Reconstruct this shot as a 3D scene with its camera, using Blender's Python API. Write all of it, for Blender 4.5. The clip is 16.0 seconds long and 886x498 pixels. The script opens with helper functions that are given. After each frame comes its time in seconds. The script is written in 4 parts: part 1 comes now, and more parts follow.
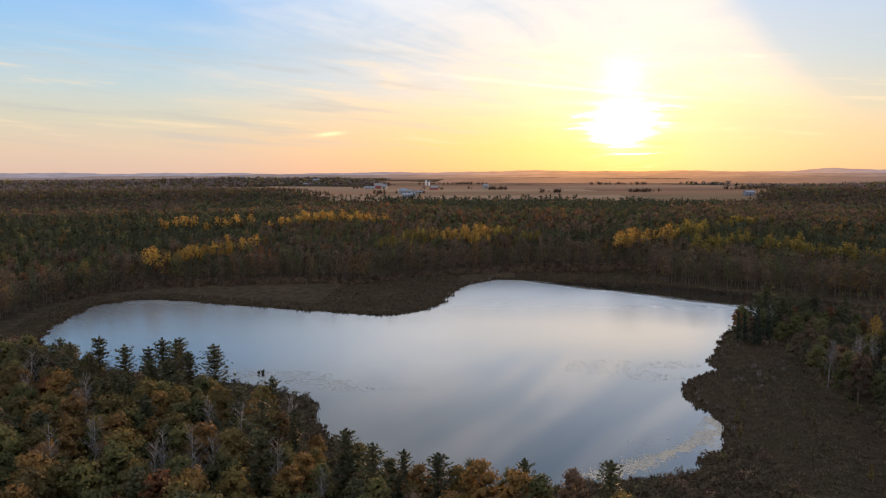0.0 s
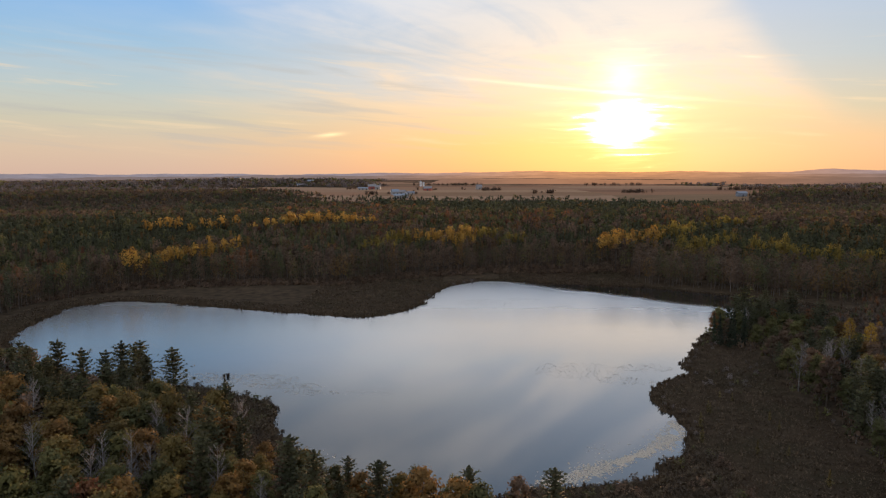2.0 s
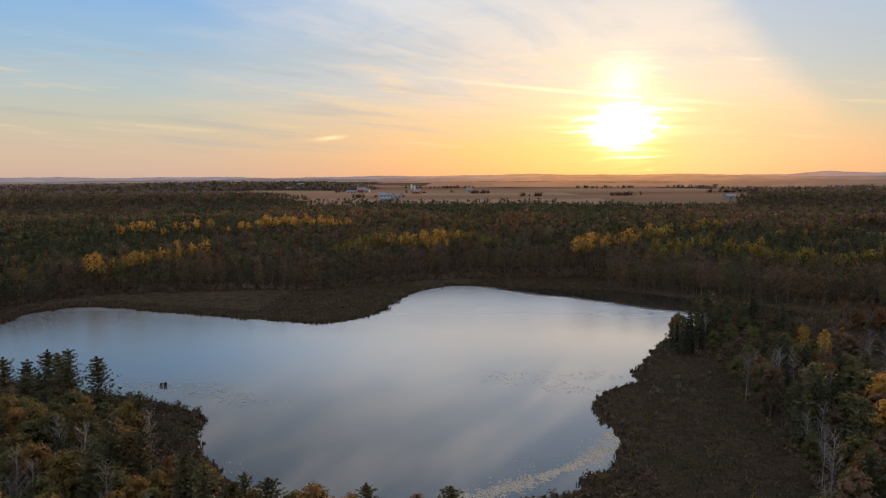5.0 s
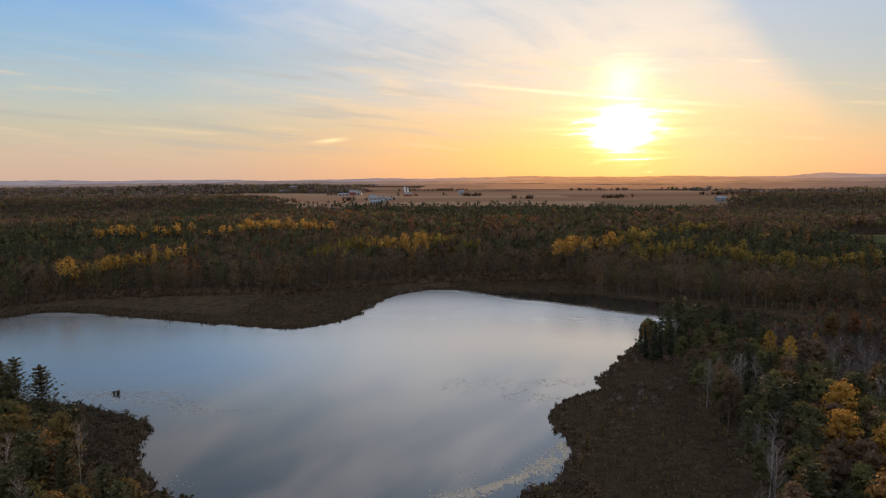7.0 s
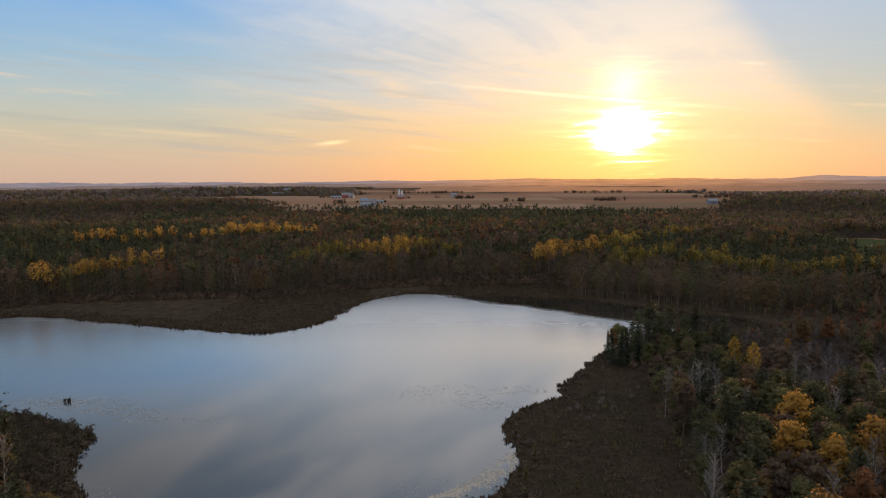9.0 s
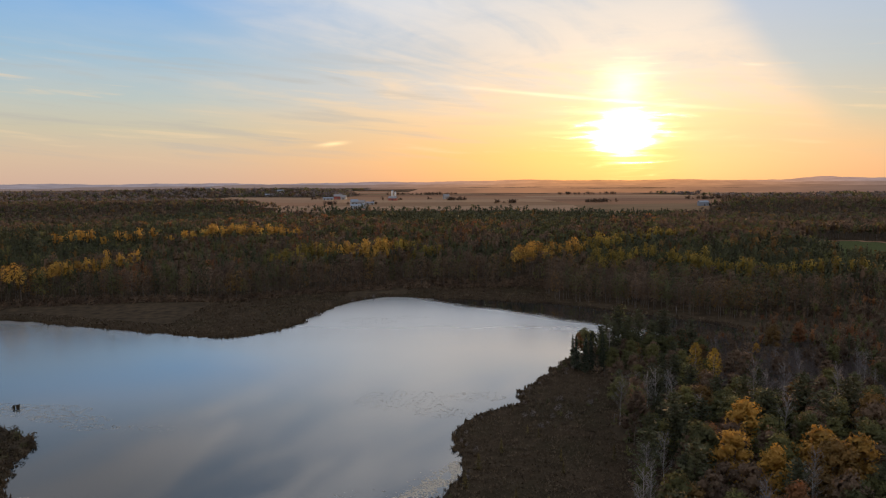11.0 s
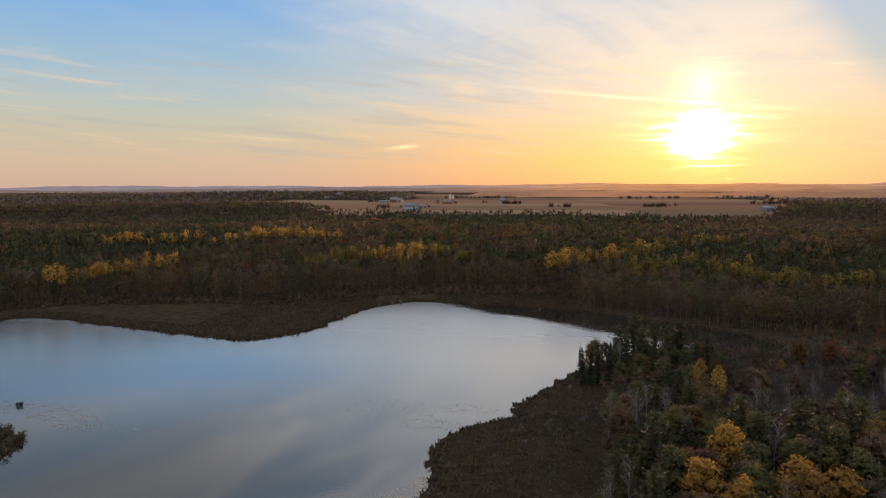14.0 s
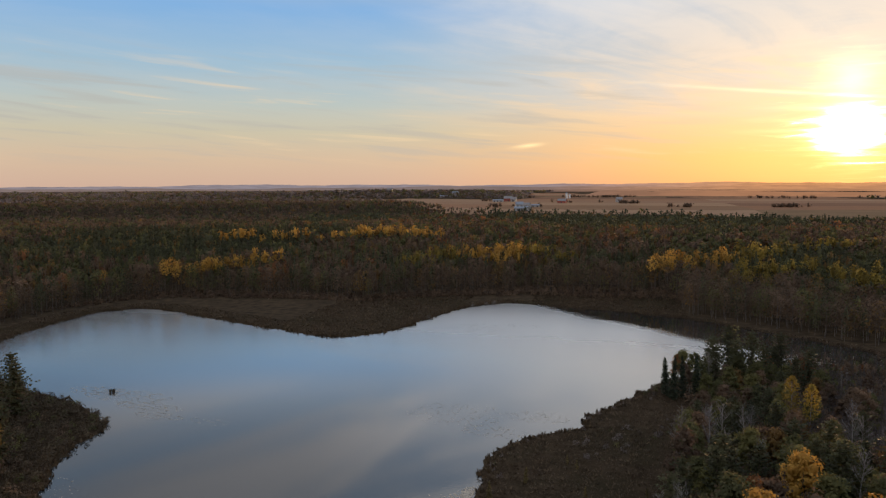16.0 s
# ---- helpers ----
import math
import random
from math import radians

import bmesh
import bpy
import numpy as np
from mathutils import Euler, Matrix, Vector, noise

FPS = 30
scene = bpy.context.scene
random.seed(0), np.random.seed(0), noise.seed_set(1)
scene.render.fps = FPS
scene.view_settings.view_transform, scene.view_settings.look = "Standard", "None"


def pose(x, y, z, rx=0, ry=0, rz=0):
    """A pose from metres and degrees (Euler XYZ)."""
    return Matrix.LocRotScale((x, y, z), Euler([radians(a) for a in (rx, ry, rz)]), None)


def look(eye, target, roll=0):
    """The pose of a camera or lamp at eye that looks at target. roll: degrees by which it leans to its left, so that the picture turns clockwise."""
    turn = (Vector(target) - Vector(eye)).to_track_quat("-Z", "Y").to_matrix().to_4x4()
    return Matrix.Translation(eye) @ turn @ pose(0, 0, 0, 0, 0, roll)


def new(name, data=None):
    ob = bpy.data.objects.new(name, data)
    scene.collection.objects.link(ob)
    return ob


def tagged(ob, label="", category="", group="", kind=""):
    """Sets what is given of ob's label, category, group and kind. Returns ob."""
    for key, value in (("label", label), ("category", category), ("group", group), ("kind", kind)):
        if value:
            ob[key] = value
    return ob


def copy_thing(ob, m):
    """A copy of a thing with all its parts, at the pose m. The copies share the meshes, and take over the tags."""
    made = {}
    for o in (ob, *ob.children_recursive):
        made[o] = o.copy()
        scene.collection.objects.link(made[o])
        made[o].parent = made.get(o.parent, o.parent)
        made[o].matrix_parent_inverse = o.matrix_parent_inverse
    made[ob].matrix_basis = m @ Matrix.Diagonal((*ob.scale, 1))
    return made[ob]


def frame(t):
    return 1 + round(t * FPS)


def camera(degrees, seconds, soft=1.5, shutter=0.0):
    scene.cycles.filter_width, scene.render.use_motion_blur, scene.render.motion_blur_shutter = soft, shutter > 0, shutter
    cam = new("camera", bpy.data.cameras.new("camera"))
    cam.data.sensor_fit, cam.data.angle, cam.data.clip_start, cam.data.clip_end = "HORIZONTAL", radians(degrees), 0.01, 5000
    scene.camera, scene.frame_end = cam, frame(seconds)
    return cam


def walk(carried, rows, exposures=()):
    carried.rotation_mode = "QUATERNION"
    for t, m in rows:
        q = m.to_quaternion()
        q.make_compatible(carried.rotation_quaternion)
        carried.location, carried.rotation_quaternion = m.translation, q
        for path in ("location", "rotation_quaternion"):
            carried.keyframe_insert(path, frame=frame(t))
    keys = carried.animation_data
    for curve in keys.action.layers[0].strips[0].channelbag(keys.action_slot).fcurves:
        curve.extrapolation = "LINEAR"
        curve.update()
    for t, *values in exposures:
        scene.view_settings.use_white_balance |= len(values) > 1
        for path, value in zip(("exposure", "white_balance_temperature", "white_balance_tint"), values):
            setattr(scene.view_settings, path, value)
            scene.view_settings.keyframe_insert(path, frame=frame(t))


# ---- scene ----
cam = camera(62.1, 16.0, soft=1.2)
PATH = [
    (0, (-3.431, -1.446, 67.417), (-3.556, 0.539, 67.212), -0.2),
    (0.5, (-0.96, -0.411, 67.401), (-1.086, 1.574, 67.196), -0.2),
    (1, (1.613, 0.583, 67.383), (1.488, 2.568, 67.178), -0.2),
    (1.5, (4.339, 1.53, 67.356), (4.214, 3.516, 67.152), -0.2),
    (2, (7.19, 2.477, 67.333), (7.065, 4.463, 67.13), -0.2),
    (2.5, (10.131, 3.499, 67.316), (10.006, 5.485, 67.114), -0.1),
    (3, (13.117, 4.635, 67.306), (12.991, 6.621, 67.104), -0.2),
    (3.5, (16.183, 5.855, 67.289), (16.057, 7.841, 67.089), -0.2),
    (4, (19.313, 7.137, 67.286), (19.186, 9.124, 67.088), -0.3),
    (6.5, (35.659, 13.933, 67.693), (35.532, 15.919, 67.502), -0.3),
    (7, (38.96, 15.273, 67.722), (38.832, 17.26, 67.533), -0.4),
    (7.5, (42.309, 16.578, 67.806), (42.18, 18.565, 67.619), -0.4),
    (8, (45.682, 17.887, 67.934), (45.552, 19.874, 67.748), -0.4),
    (8.5, (49.045, 19.208, 68.051), (48.915, 21.196, 67.867), -0.4),
    (9, (52.444, 20.53, 68.145), (52.313, 22.518, 67.962), -0.4),
    (11.5, (69.816, 26.596, 68.571), (69.683, 28.584, 68.393), -0.4),
    (12, (73.452, 27.787, 68.563), (73.319, 29.775, 68.387), -0.4),
    (12.5, (77.145, 29.105, 68.513), (76.988, 31.091, 68.338), -0.4),
    (13, (81.074, 30.559, 68.765), (80.865, 32.540, 68.592), -0.3),
    (13.5, (85.149, 32.146, 68.911), (84.889, 34.122, 68.738), -0.3),
    (14, (89.219, 33.988, 69.184), (88.899, 35.955, 69.013), -0.2),
    (14.5, (93.163, 36.155, 69.362), (92.754, 38.105, 69.193), -0.1),
    (15, (96.875, 38.580, 69.439), (96.380, 40.510, 69.270), -0.1),
    (15.5, (100.417, 41.212, 69.445), (99.841, 43.121, 69.279), -0.0),
    (16, (103.899, 43.947, 69.294), (103.256, 45.832, 69.121), -0.2),
]
walk(cam, [(t, look(eye, target, roll)) for t, eye, target, roll in PATH],
     exposures=[(0, .28, 6150, 10), (.5, .22, 6170, 10), (1, .17, 6190, 10), (2, .09, 6220, 10), (3.5, .03, 6260, 10), (5, 0, 6320, 10), (9, 0, 6400, 10), (14, 0, 6500, 10), (16, 0, 6500, 10)])

# ---- world, sun, exposure ----
SUN_AZ, SUN_EL = 10.2, 3.9


class Nodes:
    """Short-hand for building a node tree."""

    def __init__(self, tree):
        self.t = tree
        tree.nodes.clear()

    def add(self, kind, **props):
        n = self.t.nodes.new(kind)
        for k, v in props.items():
            if k == "operation":
                n.operation = v
            elif k == "blend_type":
                n.blend_type = v
            elif k == "data_type":
                n.data_type = v
        return n

    def put(self, socket, v):
        if isinstance(v, bpy.types.NodeSocket):
            self.t.links.new(v, socket)
        elif isinstance(v, (tuple, list)) and len(v) == 3 and socket.type == "RGBA":
            socket.default_value = (*v, 1)
        else:
            socket.default_value = v

    def math(self, op, a, b=0.0, c=0.0, clamp=False):
        n = self.add("ShaderNodeMath", operation=op)
        n.use_clamp = clamp
        for s, v in zip(n.inputs, (a, b, c)):
            self.put(s, v)
        return n.outputs[0]

    def step(self, x, lo, hi, a=0.0, b=1.0):
        n = self.add("ShaderNodeMapRange")
        n.interpolation_type = "SMOOTHSTEP"
        for s, v in zip(n.inputs, (x, lo, hi, a, b)):
            self.put(s, v)
        return n.outputs[0]

    def vec(self, x, y, z=0.0):
        n = self.add("ShaderNodeCombineXYZ")
        for s, v in zip(n.inputs, (x, y, z)):
            self.put(s, v)
        return n.outputs[0]

    def noise(self, vec, scale, detail=4, rough=0.55, dist=0.0):
        n = self.add("ShaderNodeTexNoise")
        for k, v in (("Vector", vec), ("Scale", scale), ("Detail", detail), ("Roughness", rough), ("Distortion", dist)):
            self.put(n.inputs[k], v)
        return n.outputs[0]

    def mix(self, f, a, b, mode="MIX"):
        n = self.add("ShaderNodeMix", data_type="RGBA", blend_type=mode)
        self.put(n.inputs[0], f), self.put(n.inputs[6], a), self.put(n.inputs[7], b)
        return n.outputs[2]

    def ramp(self, f, stops):
        n = self.add("ShaderNodeValToRGB")
        e = n.color_ramp.elements
        while len(e) < len(stops):
            e.new(0.5)
        for el, (p, c) in zip(e, stops):
            el.position, el.color = p, (*c, 1)
        self.put(n.inputs[0], f)
        return n.outputs[0]


def build_world():
    w = bpy.data.worlds.new("evening_sky")
    w.use_nodes = True
    scene.world = w
    N = Nodes(w.node_tree)
    co = N.add("ShaderNodeTexCoord").outputs["Generated"]
    sep = N.add("ShaderNodeSeparateXYZ")
    N.put(sep.inputs[0], co)
    x, y, z = sep.outputs
    deg = 57.29578
    v = N.math("MULTIPLY", N.math("ARCSINE", z), deg)
    u = N.math("SUBTRACT", N.math("MULTIPLY", N.math("ARCTAN2", x, y), deg), SUN_AZ)
    au = N.math("ABSOLUTE", u)
    # gradients with height: away from the sun, under the sun, right of the cloud sheet and behind
    h = N.math("DIVIDE", v, 60.0, clamp=True)

    def grade(*stops):
        return N.ramp(h, [(d / 60, c) for d, c in stops])
    side = grade((0, (.70, .48, .37)), (2, (.72, .54, .39)), (4, (.64, .58, .44)), (6, (.52, .59, .57)), (9, (.36, .55, .71)),
                 (13, (.21, .46, .82)), (17, (.40, .48, .60)), (22, (.27, .34, .45)), (30, (.27, .36, .50)), (60, (.9, 1.08, 1.35)))
    under = grade((0, (.88, .42, .20)), (2, (.97, .52, .21)), (4.5, (.95, .62, .35)), (7, (.88, .71, .56)), (11, (.76, .71, .66)),
                  (14, (.66, .69, .72)), (19, (.80, .84, .92)), (26, (.48, .58, .75)), (34, (.45, .58, .8)), (60, (1.0, 1.12, 1.35)))
    right = grade((0, (.80, .44, .25)), (2.5, (.78, .52, .31)), (4.5, (.62, .56, .42)), (8, (.50, .57, .60)), (13, (.45, .57, .74)), (24, (.75, .92, 1.2)), (60, (.75, .92, 1.2)))
    behind = grade((0, (1.45, 1.20, 1.12)), (10, (1.52, 1.34, 1.30)), (26, (1.28, 1.24, 1.28)), (60, (1.0, 1.16, 1.4)))
    # cloud sheet seen in perspective, drawn out along one direction
    zz = N.math("ADD", N.math("MAXIMUM", z, 0.0), 0.06)
    px, py = N.math("DIVIDE", x, zz), N.math("DIVIDE", y, zz)
    ca, sa = math.cos(radians(33)), math.sin(radians(33))
    along = N.math("ADD", N.math("MULTIPLY", px, sa), N.math("MULTIPLY", py, ca))
    across = N.math("SUBTRACT", N.math("MULTIPLY", px, ca), N.math("MULTIPLY", py, sa))
    streak = N.noise(N.vec(N.math("MULTIPLY", along, .34), across), 1.3, 7, .56, 1.5)
    lumps = N.noise(N.vec(px, N.math("MULTIPLY", py, .8), 11.0), 2.1, 6, .58, .8)
    broad = N.noise(N.vec(N.math("MULTIPLY", along, .35), N.math("MULTIPLY", across, .6), 4.0), .9, 4, .5, .6)
    # the sheet lies over the sun and ends along a slanting edge
    bow = N.math("MULTIPLY", N.math("POWER", N.math("MAXIMUM", N.math("SUBTRACT", 14.5, v), 0.0), 1.5), .24)
    edge = N.math("SUBTRACT", u, N.math("ADD", bow, 6.2))
    edge = N.math("ADD", N.math("ADD", edge, N.math("MULTIPLY", N.math("MAXIMUM", N.math("SUBTRACT", v, 14.5), 0.0), .3)), N.math("MULTIPLY", N.math("SUBTRACT", streak, .5), 2.4))
    inside = N.math("MULTIPLY", N.step(edge, -2.8, 1.8, 1.0, 0.0), N.step(v, 2.6, 5.0))
    inside = N.math("MAXIMUM", inside, N.step(u, 1.0, -3.0))
    base = N.mix(N.step(au, 6.0, 36.0, 1.0, 0.0), side, under)
    base = N.mix(N.math("MULTIPLY", N.math("SUBTRACT", 1.0, inside), N.step(u, 0.0, 6.0)), base, right)
    base = N.mix(N.step(au, 55.0, 130.0), base, behind)
    leftish = N.step(N.math("ADD", u, N.math("MULTIPLY", v, -.55)), -42.0, -20.0, .12, 1.0)
    sheet = N.math("MULTIPLY", N.math("MULTIPLY", inside, leftish), N.step(v, 3.0, 8.0))
    sheet = N.math("MAXIMUM", sheet, N.step(v, 12.5, 19.0))
    sheet = N.math("MULTIPLY", sheet, N.step(au, 60.0, 100.0, 1.0, .5))
    both_n = N.math("ADD", N.math("ADD", N.math("MULTIPLY", streak, .45), N.math("MULTIPLY", broad, .3)), N.math("MULTIPLY", lumps, .25))
    high = N.noise(N.vec(N.math("MULTIPLY", along, .42), N.math("MULTIPLY", across, 1.7), 7.0), 1.5, 7, .6, .9)
    both_n = N.math("ADD", both_n, N.math("MULTIPLY", N.math("SUBTRACT", high, both_n), N.step(v, 11.0, 16.0, 0.0, .8)))
    cov = N.math("MULTIPLY", N.step(both_n, .38, .60), sheet)
    lit = grade((0, (1.0, .62, .34)), (5, (.97, .68, .42)), (7.5, (.91, .72, .55)), (10, (.83, .74, .66)), (14, (.76, .74, .73)), (18, (.95, .94, .97)), (26, (.86, .90, .98)), (60, (1.35, 1.4, 1.5)))
    lit = N.mix(N.math("MULTIPLY", N.step(au, 22.0, 42.0), N.step(v, 13.0, 18.0)), lit, (.55, .55, .58))
    dim = N.mix(N.step(au, 60.0, 120.0), lit, (.95, .93, .98))
    sky = N.mix(N.math("MULTIPLY", cov, .95), base, dim)
    # grey-blue gaps between the streaks
    gap = N.math("MULTIPLY", N.math("MULTIPLY", N.step(both_n, .56, .38), sheet), N.step(v, 10.0, 18.0, .6, .48))
    sky = N.mix(gap, sky, grade((0, (.60, .60, .60)), (8, (.56, .62, .68)), (8.5, (.50, .58, .65)), (14, (.42, .55, .72)), (18, (.26, .42, .64)), (30, (.24, .42, .70)), (60, (.6, .8, 1.1))))
    # a pale bank of cloud high up beside the sun and clearer blue above it
    bu, bv = N.math("DIVIDE", N.math("ADD", u, 17.0), 9.0), N.math("DIVIDE", N.math("SUBTRACT", v, 16.5), 4.5)
    bank = N.math("EXPONENT", N.math("MULTIPLY", N.math("ADD", N.math("MULTIPLY", bu, bu), N.math("MULTIPLY", bv, bv)), -1.0))
    sky = N.mix(N.math("MULTIPLY", bank, N.step(lumps, .3, .6, .35, .75)), sky, (.84, .85, .88))
    clear = N.math("MULTIPLY", N.math("MULTIPLY", N.step(u, -13.0, -4.0), N.step(v, 14.5, 20.0)), N.step(v, 40.0, 28.0))
    clear = N.math("MULTIPLY", N.math("MULTIPLY", clear, N.step(au, 60.0, 40.0)), N.step(both_n, .62, .42, .25, .6))
    sky = N.mix(clear, sky, (.34, .47, .66))
    # low slanting bars
    tilt = N.math("ADD", v, N.math("MULTIPLY", u, .075))
    bars = N.noise(N.vec(N.math("MULTIPLY", u, .045), N.math("MULTIPLY", tilt, .62)), 1.7, 6, .55, .35)
    low = N.math("MULTIPLY", N.step(v, 1.0, 3.0), N.step(v, 7.0, 11.0, 1.0, 0.0))
    grey = N.math("MULTIPLY", N.math("MULTIPLY", N.step(bars, .50, .66), low), N.step(u, -16.0, -6.0, .5, .12))
    sky = N.mix(grey, sky, (.50, .48, .45))
    pale = N.math("MULTIPLY", N.math("MULTIPLY", N.step(bars, .45, .30), low), .45)
    sky = N.mix(pale, sky, (.98, .72, .45))
    fine = N.noise(N.vec(N.math("MULTIPLY", u, .16), N.math("MULTIPLY", v, 1.5), 2.0), 1.3, 6, .6, .5)

    # the veiled sun and its glow through the thin cloud
    def blob(du, dv, su, sv, power, lean=0.0, rough=1.2):
        uu = N.math("SUBTRACT", u, du)
        a = N.math("DIVIDE", uu, su)
        b = N.math("DIVIDE", N.math("ADD", N.math("SUBTRACT", v, dv), N.math("MULTIPLY", uu, lean)), sv)
        r = N.math("ADD", N.math("MULTIPLY", a, a), N.math("MULTIPLY", b, b))
        r = N.math("MULTIPLY", r, N.math("MAXIMUM", N.math("ADD", 1.0, N.math("MULTIPLY", N.math("SUBTRACT", fine, .5), rough * 2)), .3))
        return N.math("MULTIPLY", N.math("EXPONENT", N.math("MULTIPLY", r, -1.0)), power)
    core = blob(-.35, 3.45, 1.75, 1.2, 6.0, 0, 1.9)
    for du, dv, su, sv, power, lean in ((-.2, 7.2, 1.5, 1.3, .5, 0), (-.3, 5.6, 1.9, 2.6, .4, 0), (-2.5, 6.15, 8.0, .12, .45, .11), (-.2, 4.3, 3.6, .22, .55, .03), (.6, 3.0, 3.9, .2, .5, -.02), (-1.0, 3.6, 4.4, .16, .5, .02), (-1.4, 5.1, 3.2, .16, .35, .06), (.9, 5.0, 3.0, .15, .3, .04),
                                        (-22.4, 3.0, 1.0, .14, .5, -.1), (8.6, 8.1, .9, .1, .18, .1)):
        core = N.math("ADD", core, blob(du, dv, su, sv, power, lean))
    wide = N.math("ADD", blob(0.0, 5.0, 3.8, 3.4, .10, 0, .7), blob(-.5, 8.5, 6.5, 5.0, .06, 0, .9))
    glow = N.mix(N.step(N.math("ADD", core, wide), .3, 2.0), (1.0, .72, .30), (1.0, .95, .85))
    bright = N.add("ShaderNodeVectorMath", operation="SCALE")
    N.put(bright.inputs[0], glow), N.put(bright.inputs["Scale"], N.math("ADD", core, wide))
    sky = N.mix(1.0, sky, bright.outputs[0], "ADD")
    nish = N.add("ShaderNodeTexSky")
    nish.sky_type, nish.sun_disc = "NISHITA", False
    nish.sun_elevation, nish.sun_rotation, nish.dust_density, nish.altitude = radians(SUN_EL), radians(SUN_AZ), 1.5, 300
    ten = N.add("ShaderNodeVectorMath", operation="SCALE")
    N.put(ten.inputs[0], sky), N.put(ten.inputs["Scale"], 10.0)
    both = N.mix(.12, ten.outputs[0], nish.outputs[0])
    bg = N.add("ShaderNodeBackground")
    N.put(bg.inputs[0], both), N.put(bg.inputs[1], .1)
    out = N.add("ShaderNodeOutputWorld")
    N.put(out.inputs[0], bg.outputs[0])


build_world()
sun = new("sun", bpy.data.lights.new("sun", "SUN"))
sun.data.energy, sun.data.angle, sun.data.color = 5.0, radians(1.5), (1.0, .56, .26)
sun_way = Vector((math.sin(radians(SUN_AZ)) * math.cos(radians(SUN_EL)), math.cos(radians(SUN_AZ)) * math.cos(radians(SUN_EL)), math.sin(radians(SUN_EL))))
sun.matrix_world = look(sun_way * 900, (0, 0, 0))


# ---- materials ----
def material(name):
    m = bpy.data.materials.new(name)
    m.use_nodes = True
    return m, Nodes(m.node_tree)


def finish(N, colour, rough=.8, bump=None, height=.1, spec=.3, translucent=None, share=.3):
    p = N.add("ShaderNodeBsdfPrincipled")
    N.put(p.inputs["Base Color"], colour), N.put(p.inputs["Roughness"], rough)
    N.put(p.inputs["Specular IOR Level"], spec)
    if bump is not None:
        b = N.add("ShaderNodeBump")
        N.put(b.inputs["Height"], bump), N.put(b.inputs["Distance"], height), N.put(b.inputs["Strength"], .8)
        N.put(p.inputs["Normal"], b.outputs[0])
    shader = p.outputs[0]
    if translucent is not None:
        tr = N.add("ShaderNodeBsdfTranslucent")
        N.put(tr.inputs[0], translucent)
        mx = N.add("ShaderNodeMixShader")
        N.put(mx.inputs[0], share), N.put(mx.inputs[1], shader), N.put(mx.inputs[2], tr.outputs[0])
        shader = mx.outputs[0]
    out = N.add("ShaderNodeOutputMaterial")
    N.put(out.inputs[0], shader)
    return p


def leaf_material(name, dark, mid, light, share=.3):
    """Foliage: each clump and each tree a little different."""
    m, N = material(name)
    g = N.add("ShaderNodeNewGeometry")
    tree = N.math("ADD", N.add("ShaderNodeObjectInfo").outputs["Random"], 0.0)
    at = N.add("ShaderNodeAttribute")
    at.attribute_name = "tint"
    f = N.math("ADD", N.math("MULTIPLY", g.outputs["Random Per Island"], .24), N.math("MULTIPLY", N.math("FRACT", N.math("ADD", tree, at.outputs["Fac"])), .76))
    c = N.ramp(f, [(0.0, dark), (.5, mid), (1.0, light)])
    patch = N.noise(g.outputs["Position"], .9, 3)
    c = N.mix(N.step(patch, .4, .75, 0.0, .3), c, dark)
    finish(N, c, .75, None, 0, .15, c, share)
    return m


LEAF = {
    "pine": leaf_material("pine_needles", (.030, .031, .016), (.048, .049, .024), (.074, .072, .034), .25),
    "spruce": leaf_material("spruce_needles", (.017, .023, .013), (.028, .036, .019), (.043, .052, .025), .15),
    "gold": leaf_material("golden_leaves", (.17, .092, .022), (.32, .178, .036), (.48, .285, .056), .42),
    "lime": leaf_material("yellow_green_leaves", (.092, .068, .017), (.172, .124, .026), (.275, .196, .040), .45),
    "tawny": leaf_material("tawny_leaves", (.060, .047, .019), (.102, .077, .026), (.170, .122, .036), .4),
    "amber": leaf_material("amber_leaves", (.070, .043, .018), (.120, .071, .025), (.190, .110, .034), .4),
    "rust": leaf_material("rust_leaves", (.080, .034, .019), (.138, .062, .028), (.215, .100, .040), .45),
    "olive": leaf_material("olive_leaves", (.046, .046, .021), (.078, .076, .029), (.130, .118, .040), .42),
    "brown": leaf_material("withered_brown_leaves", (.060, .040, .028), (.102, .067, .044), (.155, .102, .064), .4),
    # mauve: twig colour of marsh scrub, and haze painted into distant woods
    "mauve": leaf_material("mauve_twigs_and_haze", (.078, .062, .057), (.120, .097, .090), (.165, .132, .118), .2),
    "scrub": leaf_material("marsh_scrub_leaves", (.034, .024, .015), (.058, .041, .024), (.085, .062, .035), .2),
    "sedge": leaf_material("dry_sedge", (.036, .024, .014), (.062, .042, .024), (.098, .067, .038), .25),
}


def bark_material(name, a, b, scale):
    m, N = material(name)
    g = N.add("ShaderNodeNewGeometry")
    st = N.vec(*[N.math("MULTIPLY", s, k) for s, k in zip(split(N, g.outputs["Position"]), (1.0, 1.0, .25))])
    n = N.noise(st, scale, 4, .6)
    c = N.mix(N.step(n, .35, .65), a, b)
    finish(N, c, .9, n, .03, .2)
    return m


def split(N, vec):
    s = N.add("ShaderNodeSeparateXYZ")
    N.put(s.inputs[0], vec)
    return s.outputs


